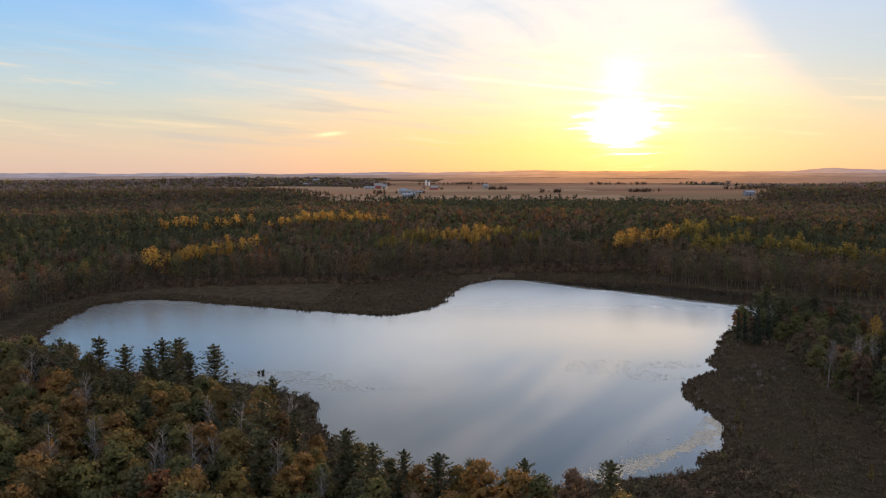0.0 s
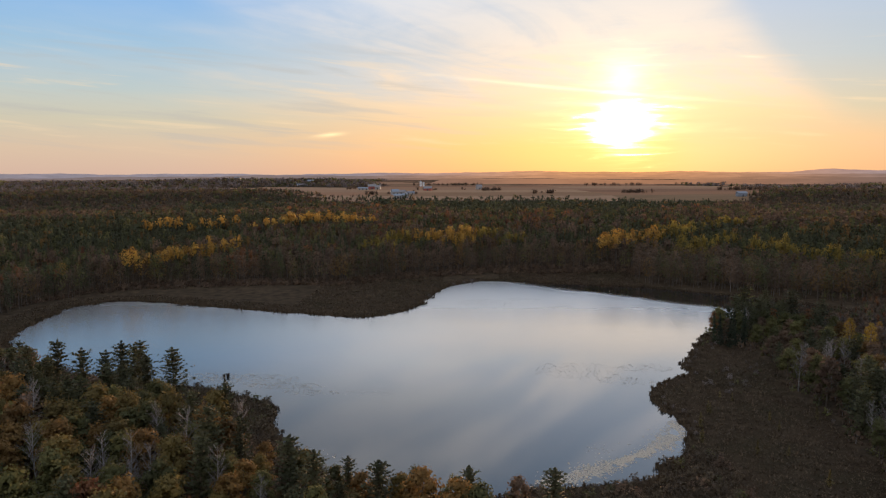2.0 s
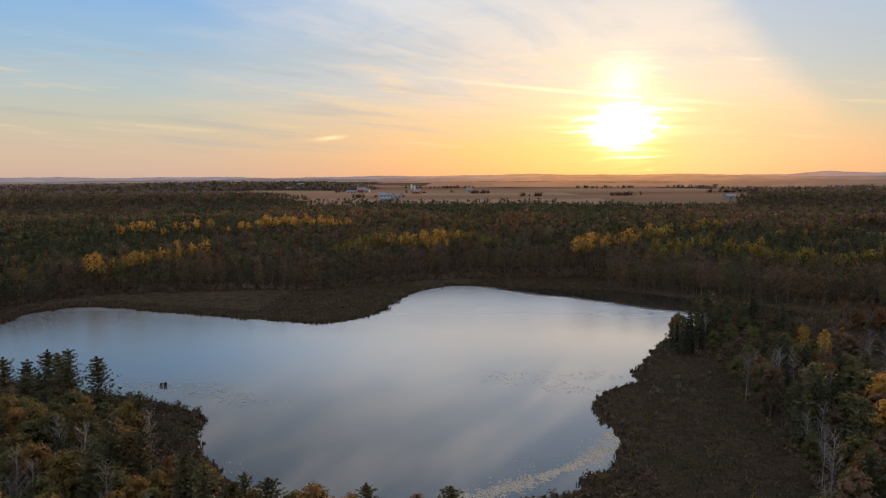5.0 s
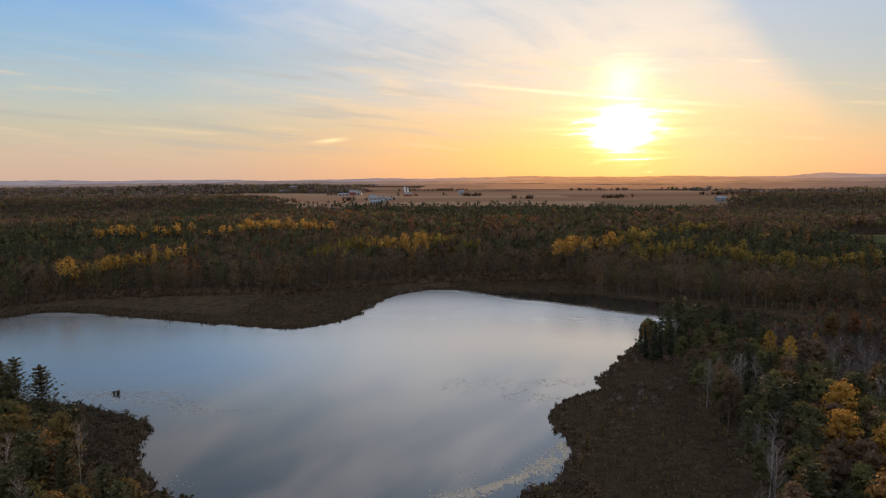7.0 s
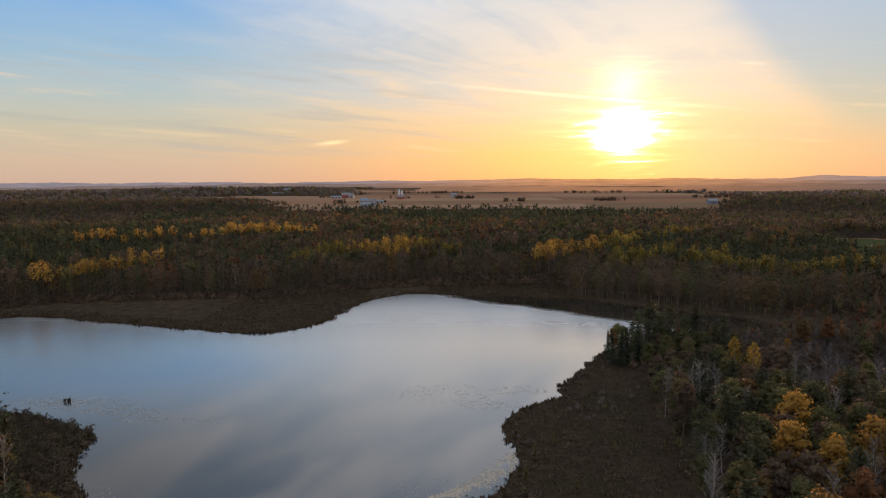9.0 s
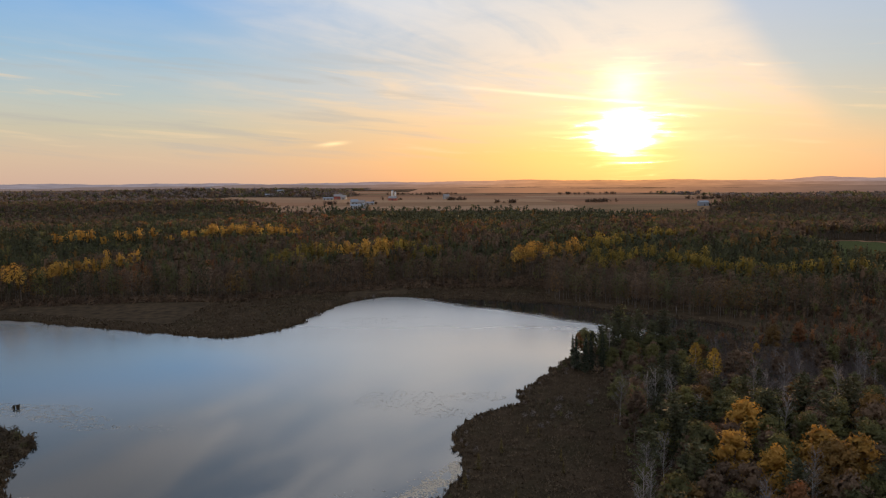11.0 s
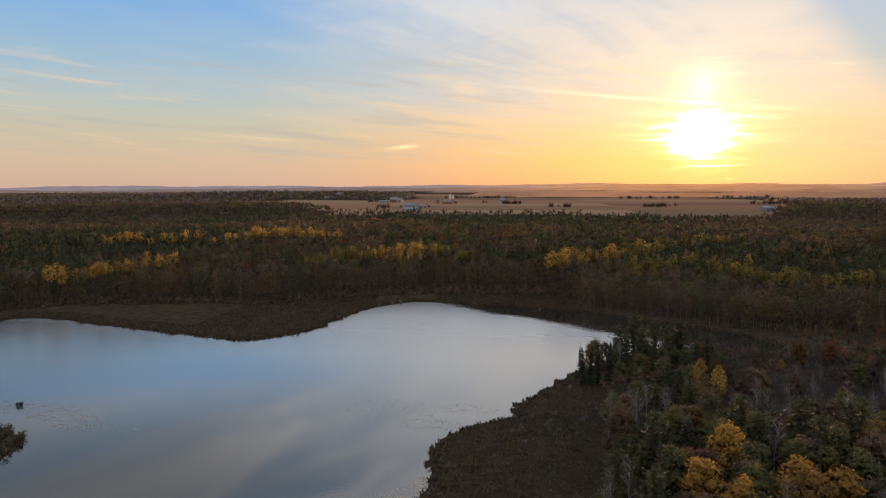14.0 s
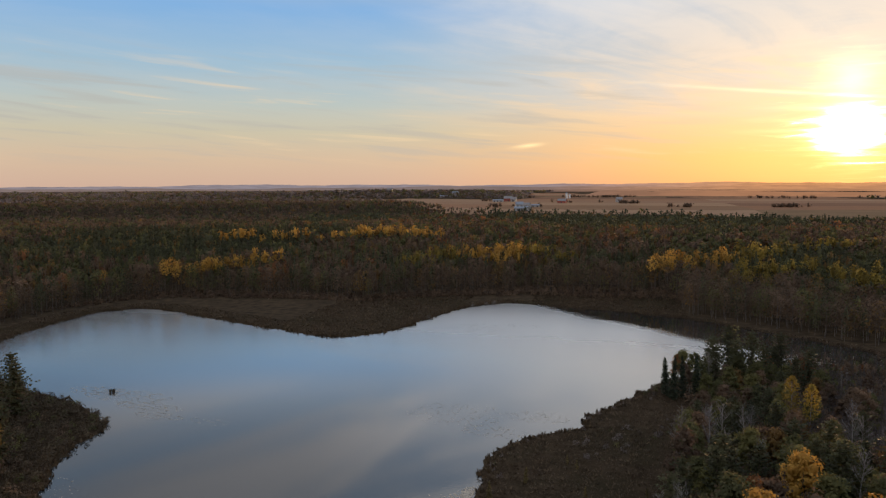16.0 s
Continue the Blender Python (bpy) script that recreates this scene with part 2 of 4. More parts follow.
BARK = bark_material("brown_bark", (.045, .034, .026), (.10, .08, .06), 3.0)
GREY_BARK = bark_material("grey_brown_bark", (.060, .050, .044), (.110, .094, .084), 2.0)
PALE_BARK = bark_material("pale_birch_bark", (.11, .10, .092), (.21, .195, .18), 2.0)
THICKET = bark_material("mauve_brown_twigs", (.055, .044, .042), (.095, .078, .074), 1.0)
TWIG = bark_material("grey_twigs", (.11, .098, .094), (.18, .165, .16), 1.0)


def ground_material():
    m, N = material("marsh_floor_and_fields")
    pos = N.add("ShaderNodeNewGeometry").outputs["Position"]
    at = N.add("ShaderNodeAttribute")
    at.attribute_name = "zone"
    zone = at.outputs["Fac"]
    x, y, z = split(N, pos)
    fine, mid, big = N.noise(pos, 1.6, 5, .65), N.noise(pos, .22, 4), N.noise(pos, .03, 3)
    marsh = N.ramp(N.math("ADD", N.math("MULTIPLY", fine, .6), N.math("MULTIPLY", mid, .4)), [(.34, (.018, .012, .008)), (.5, (.036, .025, .016)), (.66, (.060, .042, .027))])
    marsh = N.mix(N.step(big, .45, .65, 0.0, .5), marsh, (.024, .021, .012))
    litter = N.ramp(mid, [(.3, (.028, .021, .015)), (.55, (.05, .036, .023)), (.75, (.075, .05, .029))])
    # farm parcels: strips of stubble, tilled soil and green cover
    cell = N.add("ShaderNodeTexWhiteNoise")
    wob = N.math("MULTIPLY", big, 30.0)
    N.put(cell.inputs[0], N.vec(N.math("FLOOR", N.math("DIVIDE", N.math("ADD", x, N.math("MULTIPLY", y, .15)), 330.0)),
                                N.math("FLOOR", N.math("DIVIDE", N.math("ADD", y, wob), 95.0))))
    crop = N.ramp(cell.outputs["Value"], [(0.0, (0.187, 0.097, 0.057)), (.3, (0.230, 0.127, 0.075)), (.55, (0.122, 0.068, 0.046)), (.75, (0.274, 0.171, 0.106)), (.92, (0.095, 0.087, 0.042)), (1.0, (0.187, 0.108, 0.065))])
    crop = N.mix(.35, crop, N.ramp(N.noise(N.vec(N.math("MULTIPLY", x, .1), y), .12, 4), [(.3, (0.122, 0.073, 0.048)), (.7, (0.244, 0.149, 0.092))]))
    c = N.mix(N.step(zone, .2, .8), marsh, litter)
    c = N.mix(N.step(zone, 1.35, 1.65), c, crop)
    c = N.mix(N.step(zone, 2.4, 2.7), c, N.mix(N.step(fine, .4, .6), (.042, .047, .020), (.064, .068, .028)))
    finish(N, c, 1.0, N.math("ADD", fine, mid), .35, 0.0)
    return m


def plain(name, colour, rough=.7, grain=3.0, amount=.25, metal=0.0):
    m, N = material(name)
    pos = N.add("ShaderNodeNewGeometry").outputs["Position"]
    n = N.noise(pos, grain, 4, .6)
    c = N.mix(N.step(n, .35, .7, 0.0, amount), colour, tuple(k * .55 for k in colour))
    p = finish(N, c, rough, n, .01, .3)
    p.inputs["Metallic"].default_value = metal
    return m


def water_material():
    m, N = material("calm_lake_water")
    pos = N.add("ShaderNodeNewGeometry").outputs["Position"]
    x, y, z = split(N, pos)
    rip = N.noise(pos, .9, 3, .5)
    swell = N.noise(N.vec(N.math("MULTIPLY", x, .4), y), .05, 4, .55)
    # ruffled by the breeze over the far half, calm in the lee of the far right bank
    off = N.math("ADD", N.math("MULTIPLY", N.math("SUBTRACT", x, 40.0), -.495), N.math("MULTIPLY", N.math("SUBTRACT", y, 462.0), -.869))
    off = N.math("SUBTRACT", off, N.math("ADD", N.math("MULTIPLY", N.math("SUBTRACT", x, 20.0), .20), N.math("MULTIPLY", swell, 16.0)))
    lee = N.math("MULTIPLY", N.step(off, 12.0, -4.0), N.step(x, 10.0, 45.0))
    wob = N.math("ADD", x, N.math("MULTIPLY", swell, 60.0))
    west = N.math("MULTIPLY", N.step(wob, 40.0, -110.0), N.step(N.math("ADD", y, N.math("MULTIPLY", swell, 60.0)), 230.0, 370.0, .04, .2))
    far_half = N.math("MAXIMUM", N.math("ADD", west, .035), N.step(N.math("ADD", y, N.math("MULTIPLY", swell, 50.0)), 270.0, 425.0, .035, .3))
    ruffle = N.math("ADD", N.math("MULTIPLY", far_half, N.math("SUBTRACT", 1.0, lee)), N.math("MULTIPLY", lee, .025))
    b = N.add("ShaderNodeBump")
    N.put(b.inputs["Height"], rip), N.put(b.inputs["Distance"], .012), N.put(b.inputs["Strength"], .5)
    deep = N.add("ShaderNodeBsdfDiffuse")
    N.put(deep.inputs[0], (.020, .025, .028))
    gloss = N.add("ShaderNodeBsdfGlossy")
    gloss.distribution = "MULTI_GGX"
    N.put(gloss.inputs["Color"], (1.0, .97, .94)), N.put(gloss.inputs["Roughness"], ruffle), N.put(gloss.inputs["Normal"], b.outputs[0])
    fres = N.add("ShaderNodeFresnel")
    N.put(fres.inputs["IOR"], 1.333)
    mx = N.add("ShaderNodeMixShader")
    # reflected light painted by place: above plain Fresnel, dimmed west and along front bank
    mirror_gain = N.math("MULTIPLY", N.step(x, -20.0, -130.0, 2.3, 1.55), N.math("SUBTRACT", 1.0, N.math("MULTIPLY", N.step(y, 270.0, 180.0), N.step(x, 45.0, -30.0, 0.0, .28))))
    N.put(mx.inputs[0], N.math("MULTIPLY", fres.outputs[0], mirror_gain, clamp=True)), N.put(mx.inputs[1], deep.outputs[0]), N.put(mx.inputs[2], gloss.outputs[0])
    out = N.add("ShaderNodeOutputMaterial")
    N.put(out.inputs[0], mx.outputs[0])
    return m


GROUND, WATER = ground_material(), water_material()
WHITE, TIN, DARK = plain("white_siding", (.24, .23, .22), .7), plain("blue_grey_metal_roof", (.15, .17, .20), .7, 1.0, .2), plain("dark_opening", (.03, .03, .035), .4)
REDWOOD, SHINGLE, CONCRETE = plain("red_barn_boards", (.22, .06, .045), .8), plain("grey_shingle", (.16, .15, .15), .85), plain("silo_concrete", (.5, .49, .47), .8)


# ---- plan ----
rng = np.random.default_rng(7)
SHORE = np.array([
    (-190, 286), (-201, 325), (-208, 366), (-184, 383), (-150, 371), (-100, 354), (-71, 345), (-50, 341), (-37, 353), (-28, 374),
    (-26, 398), (-20, 430), (-8, 455), (8, 463), (55, 456), (106, 440), (128, 420), (155, 402), (174, 384), (183, 367),
    (174, 357), (146, 352), (118, 338), (101, 318), (93, 306), (88, 291), (81, 276), (73, 256), (77, 249), (69, 246), (62, 238), (56, 228),
    (56, 213), (58, 206), (60, 197), (58, 186), (54, 178), (48, 170), (43, 161), (22, 156), (5, 150), (-18, 153), (-34, 165), (-45, 180),
    (-51, 195), (-54, 210), (-70, 220), (-92, 227), (-130, 236), (-168, 262)], float)


def lake_outline():
    """Rounded shore with small bays and points."""
    p = SHORE
    for _ in range(2):
        q = np.roll(p, -1, 0)
        p = np.stack([p * .75 + q * .25, p * .25 + q * .75], 1).reshape(-1, 2)
    out = []
    for a, b in zip(p, np.roll(p, -1, 0)):
        k = max(1, int(np.hypot(*(b - a)) / 1.3))
        out += [a + (b - a) * i / k for i in range(k)]
    p = np.array(out)
    t = np.roll(p, -1, 0) - np.roll(p, 1, 0)
    n = np.stack([t[:, 1], -t[:, 0]], 1) / np.hypot(t[:, 0], t[:, 1])[:, None]
    w = np.array([noise.noise((a * .09, b * .09, 3)) * 1.8 + (abs(noise.noise((a * .2, b * .2, 9))) - .25) * 3.4 + (abs(noise.noise((a * .55, b * .55, 5))) - .25) * 1.6 for a, b in p])
    return p + n * w[:, None]


LAKE = lake_outline()


def shore_distance(x, y):
    """Metres from the water's edge, negative over the lake."""
    x, y = np.asarray(x, float).ravel(), np.asarray(y, float).ravel()
    best, inside = np.full(x.shape, 1e9), np.zeros(x.shape, bool)
    for a, b in zip(LAKE, np.roll(LAKE, -1, 0)):
        d = b - a
        k = np.clip(((x - a[0]) * d[0] + (y - a[1]) * d[1]) / (d @ d), 0, 1)
        best = np.minimum(best, (x - a[0] - k * d[0]) ** 2 + (y - a[1] - k * d[1]) ** 2)
        cross = (a[1] > y) != (b[1] > y)
        if d[1]:
            inside ^= cross & (x < d[0] * (y - a[1]) / d[1] + a[0])
    return np.where(inside, -1, 1) * np.sqrt(best)


def smooth(x, lo, hi):
    k = np.clip((x - lo) / (hi - lo), 0, 1)
    return k * k * (3 - 2 * k)


def waves(x, y, k, seed):
    """Cheap smooth variation from a few crossed sines."""
    r = np.random.default_rng(seed)
    s = 0
    for _ in range(6):
        a, f, p = r.uniform(0, 6.28), k * r.uniform(.6, 1.8), r.uniform(0, 6.28)
        s = s + np.sin((x * np.cos(a) + y * np.sin(a)) * f + p)
    return s / 3.5


RANGES = ((0, .0), (430, .0), (470, 2.5), (510, 6.5), (560, 11.5), (622, 16.5), (720, 18.5), (800, 19.5), (925, 22), (978, 24), (1005, 33.5), (1050, 38), (1300, 42), (1500, 43), (1800, 43), (2200, 44), (3000, 46), (4000, 46), (5200, 44))


def ground_height(x, y, s=None):
    x, y = np.asarray(x, float), np.asarray(y, float)
    s = shore_distance(x, y) if s is None else s
    r = np.hypot(x, y)
    far = np.interp(r, [a for a, _ in RANGES], [b for _, b in RANGES]) * smooth(y, 250, 430)
    az = np.degrees(np.arctan2(x, y))
    crest = np.interp(az, (-60, -42, -34, -30, -27, -24, -20, -16, -13, -10, -8, 60), (3, 4, 5, 7, 6, 10, 12.5, 11, 12, 8, 0, 0))
    ridge = crest * np.exp(-((r - 1570) / 165) ** 2) + 5 * np.exp(-((r - 2300) / 160) ** 2) * smooth(waves(x, y, .004, 8), -.4, .6) * smooth(az, -12, -4)
    ridge = ridge + waves(x, y, .004, 5) * .8 * smooth(r, 1200, 1500)
    bank = np.where(s < 0, np.maximum(s * .25, -2.5), .12 + .5 * smooth(s, 0, 3) * smooth(r, 900, 600) + 2.6 * smooth(s, 25, 130) * (y < 430))
    return bank + (far + ridge * (y > 0)) * smooth(s, 5, 60) + np.where(s > 1, waves(x, y, .25, 2) * .12, 0)


TREELINE = ((-400, 300), (-238, 330), (-230, 366), (-216, 400), (-190, 418), (-144, 427), (-77, 438), (-28, 476), (10, 490), (84, 488), (147, 457), (184, 427), (210, 405), (240, 385), (900, 380))


def far_front(x):
    return np.interp(x, [a for a, _ in TREELINE], [b for _, b in TREELINE])


def field_mask(x, y):
    """1 on the open farmland beyond the woods."""
    r, az = np.hypot(x, y), np.degrees(np.arctan2(x, y))
    near = np.interp(az, (-30, -24, -20, -16, -12, 16, 19, 21), (1600, 1450, 1280, 1110, 1000, 985, 990, 1150)) + waves(x, y, .02, 3) * 10
    deep = np.interp(az, (-30, -24, -18, -12, -8.5, -7, -4, 2, 10, 16, 21), (1330, 1340, 1370, 1330, 1360, 1700, 1800, 1600, 1700, 1500, 1250)) + waves(x, y, .012, 4) * 30
    hit = (r > near) & (r < deep) & (az > -24) & (az < 20.5)
    strip = (r > 905) & (r < 940) & (az > 7) & (az < 15)
    meadow = np.hypot((x - 345) / 56, (y - 540) / 106) < 1
    strips = (r > 1430) & (r < 1740) & (az > 17.5) & (az < 25) | (r > 1650) & (r < 2250) & (waves(x, y, .007, 13) > -.35) & (az > -9)
    beyond = (r > 2350) & (waves(x, y, .0035, 11) > .15)
    return hit | strip | strips | meadow | beyond


def near_wood(x, y, s):
    """Woods on the near side of the lake, left point, front bank and right shore."""
    left = (x < -22) & (y > 92) & (x < np.interp(y, (150, 172, 188, 200, 225), (-22, -50, -72, -86, -92))) & (s > np.interp(y, (140, 180, 205, 225), (9, 10, 15, 16)))
    front = (x >= -22) & (x < 13) & (y > 92) & (s > 10)
    edge = np.interp(y, (100, 140, 165, 190, 215, 250, 280, 305, 320), (78, 84, 93, 99, 101, 104, 104, 98, 100))
    right = (x > edge + waves(x, y, .12, 6) * 2.5) & (y > 92) & (s > 3) & (y < np.maximum(far_front(x), 360) + 5)
    return left | front, right


# ---- terrain and water ----
def mesh_from(name, verts, quads, mats, attrs=(), slots=None, flat=True):
    """A mesh from arrays of corners and four-sided faces."""
    me = bpy.data.meshes.new(name)
    verts, quads = np.asarray(verts, np.float32), np.asarray(quads, np.int32)
    me.vertices.add(len(verts)), me.loops.add(quads.size), me.polygons.add(len(quads))
    me.vertices.foreach_set("co", verts.ravel())
    me.loops.foreach_set("vertex_index", quads.ravel())
    me.polygons.foreach_set("loop_start", np.arange(0, quads.size, 4, dtype=np.int32))
    for m in mats:
        me.materials.append(m)
    if slots is not None:
        me.polygons.foreach_set("material_index", np.asarray(slots, np.int32))
    for key, values in attrs:
        me.attributes.new(key, "FLOAT", "POINT").data.foreach_set("value", np.asarray(values, np.float32))
    me.update(calc_edges=True)
    if not flat:
        me.polygons.foreach_set("use_smooth", np.ones(len(quads), bool))
    return me


def growing(start, step, rate, limit):
    out, p = [], start
    while p < limit:
        step *= 1 + rate
        p += step
        out.append(p)
    return out


def build_terrain():
    xs = [-k for k in growing(240, 2.5, .07, 5600)][::-1] + list(np.arange(-240, 251, 2.5)) + growing(250, 2.5, .07, 5600)
    ys = [-k for k in growing(-90, 2.5, .16, 5600)][::-1] + list(np.arange(90, 496, 2.5)) + growing(495, 2.5, .05, 5600)
    X, Y = np.meshgrid(xs, ys)
    x, y = X.ravel(), Y.ravel()
    s = shore_distance(x, y)
    z = ground_height(x, y, s)
    left, right = near_wood(x, y, s)
    zone = np.where(left | right | (y > far_front(x)) | (y < 92), 1.0, 0.0)
    zone = np.where(field_mask(x, y), 2.0, zone)
    zone = np.where(np.hypot((x - 345) / 56, (y - 540) / 106) < 1, 3.0, zone)
    w, n = len(xs), len(ys)
    i = (np.arange(n - 1)[:, None] * w + np.arange(w - 1)).ravel()
    me = mesh_from("ground", np.stack([x, y, z], 1), np.stack([i, i + 1, i + w + 1, i + w], 1), [GROUND], [("zone", zone)], flat=False)
    tagged(new("ground", me), "brown marsh, leaf-strewn forest floor and tan farm fields", "ground", kind="structure")


build_terrain()
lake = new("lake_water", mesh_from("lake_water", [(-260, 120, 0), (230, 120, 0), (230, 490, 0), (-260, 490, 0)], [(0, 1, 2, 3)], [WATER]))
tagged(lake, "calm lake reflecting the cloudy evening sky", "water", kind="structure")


# ---- tree shapes ----
def clumps(c, size, r, up=.35, out=None):
    """Irregular four-cornered leaf clumps round the centres c."""
    n = len(c)
    d = r.normal(size=(n, 3))
    d[:, 2] += up
    if out is not None:
        d = d * .55 + out
    d /= np.linalg.norm(d, axis=1)[:, None]
    t = np.cross(d, r.normal(size=(n, 3)))
    t /= np.linalg.norm(t, axis=1)[:, None]
    b = np.cross(d, t)
    size = np.broadcast_to(size, (n,))[:, None]
    k = r.uniform(.55, 1.25, (n, 4, 1))
    v = np.stack([c + size * k[:, 0] * t, c + size * k[:, 1] * b, c - size * k[:, 2] * t, c - size * k[:, 3] * b], 1)
    v += r.normal(size=v.shape) * size[:, None] * .12
    return v.reshape(-1, 3), np.arange(n * 4).reshape(-1, 4)


def tube(a, b, ra, rb, sides=5):
    """A tapered limb from a to b."""
    a, b = np.asarray(a, float), np.asarray(b, float)
    d = (b - a) / (np.linalg.norm(b - a) + 1e-9)
    u = np.cross(d, (0.3, 1, 0.2))
    u /= np.linalg.norm(u)
    w = np.cross(d, u)
    ang = np.arange(sides) * 2 * np.pi / sides
    ring = np.cos(ang)[:, None] * u + np.sin(ang)[:, None] * w
    v = np.concatenate([a + ring * ra, b + ring * rb])
    i = np.arange(sides)
    j = (i + 1) % sides
    return v, np.stack([i, j, j + sides, i + sides], 1)


def join(parts):
    vs, qs, k = [], [], 0
    for v, q in parts:
        vs.append(v), qs.append(q + k)
        k += len(v)
    return np.concatenate(vs), np.concatenate(qs)


def core(c, rx, rz, r, sides=5, rings=4, taper=0.0):
    """The dense, shaded inside of a crown: an uneven closed form."""
    vs = []
    for i in range(rings):
        f = i / (rings - 1)
        w = max(.12, np.sin(np.pi * (.06 + .88 * f)) ** .7) * (1 - taper * f)
        a = np.arange(sides) * 2 * np.pi / sides + r.uniform(0, 6.28)
        k = rx * w * r.uniform(.72, 1.12, sides)
        vs.append(np.stack([c[0] + np.cos(a) * k, c[1] + np.sin(a) * k, c[2] + rz * (2 * f - 1) * r.uniform(.9, 1.08, sides)], 1))
    i = np.arange(sides)
    q = [np.stack([i, (i + 1) % sides, (i + 1) % sides + sides, i + sides], 1) + j * sides for j in range(rings - 1)]
    return np.concatenate(vs), np.concatenate(q)


def stand_tree(seed, n, leaf, height, spread, start, kind, lod):
    """A tree for the far woods: stem, shaded core and leaf clumps that break its outline."""
    r = np.random.default_rng(seed)
    stem = join([tube((0, 0, -.6), (r.normal() * .3, r.normal() * .3, height * .8), .15, .06, 3)])
    lo, mid = height * start, height * (start + 1) / 2
    half = height * (1 - start) / 2
    taper = .8 if kind == "cone" else (.25 if kind == "slim" else 0)
    inner = core((0, 0, mid), spread * .42, half * .8, r, 5 if lod < 2 else 4, 4 if lod < 3 else 3, taper)
    f = r.uniform(.02, 1, n) ** .85
    w = np.maximum(.15, np.sin(np.pi * (.08 + .86 * f)) ** .7) * (1 - taper * f)
    a = r.uniform(0, 6.28, n)
    rad = spread * w * r.uniform(.6, 1.2, n)
    d = np.stack([np.cos(a), np.sin(a), (f - .35) * 1.6], 1)
    c = np.stack([np.cos(a) * rad, np.sin(a) * rad, lo + f * 2 * half + r.normal(size=n) * .25], 1)
    return stem, join(([inner] if lod else []) + [clumps(c, leaf * r.uniform(.6, 1.3, n), r, .5, d)])


def broadleaf(seed, n=620, leaf=.5, height=16.0, spread=4.2, limbs=7, crown_from=.35, sides=6, lobes_n=(11, 16)):
    """Round-headed tree: (trunk, crown). The crown is a dome of leafy lobes."""
    r = np.random.default_rng(seed)
    top = np.array((r.normal() * .4, r.normal() * .4, height * .72))
    trunk = [tube((0, 0, -.6), top * .5, .24, .17, sides), tube(top * .5, top, .17, .07, sides)]
    k = int(r.integers(*lobes_n)) if limbs else 6
    lobes = []
    for i in range(k):
        f = (i + .5) / k
        a = i * 2.4 + r.uniform(-.4, .4)
        rad = spread * np.sqrt(max(0, 1 - (f * 1.02) ** 2.2)) * r.uniform(.45, .68)
        c = np.array((np.cos(a) * rad, np.sin(a) * rad, height * (crown_from + .1 + (.80 - crown_from) * f)))
        lobes.append((c, spread * r.uniform(.34, .54)))
        if i < limbs:
            trunk.append(tube(top * r.uniform(.45, .85), c, .09, .03, 4 if limbs > 3 else 3))
    lobes.append((np.array((r.normal() * .5, r.normal() * .5, height * .87)), spread * .36))
    area = np.array([q * q for _, q in lobes])
    cs, outs = [], []
    inner = [core(c, rad * .6, rad * .55, r, 6, 4) for c, rad in lobes]
    for (c, rad), w in zip(lobes, area / area.sum()):
        per = max(2, int(n * w))
        d = r.normal(size=(per, 3))
        d /= np.linalg.norm(d, axis=1)[:, None]
        d[:, 2] = np.where(d[:, 2] < -.35, -d[:, 2] * .5, d[:, 2])
        cs.append(c + d * (rad * r.uniform(.66, 1.14, (per, 1))) * (1, 1, .9))
        outs.append(d)
    c = np.concatenate(cs)
    return join(trunk), join(inner + [clumps(c, leaf * r.uniform(.55, 1.3, len(c)), r, .4, np.concatenate(outs))])


def aspen(seed, n=260, leaf=.42, height=18.0, spread=2.2, sides=5, start=.48):
    """Slender tree with a high narrow crown and pale stem."""
    r = np.random.default_rng(seed)
    lean = np.array((r.normal() * .5, r.normal() * .5, height * .93))
    trunk = [tube((0, 0, -.6), lean * .5, .15, .10, sides), tube(lean * .5, lean, .10, .03, sides)]
    f = r.uniform(.0, 1, n) ** .8
    rad = spread * np.sin(np.pi * np.clip(.12 + f * .86, 0, 1)) ** .7 * r.uniform(.3, 1.05, n)
    a = r.uniform(0, 6.28, n)
    z = height * (start + (1 - start) * f)
    c = np.stack([np.cos(a) * rad, np.sin(a) * rad, z], 1) + lean * (z / height)[:, None] * (1, 1, 0)
    if n > 60:
        for i in range(7):
            p = c[i * 7]
            trunk.append(tube(lean * ((p[2] - 1.6) / lean[2]), p, .045, .015, 3))
    return join(trunk), clumps(c, leaf * r.uniform(.6, 1.3, n), r, .2)


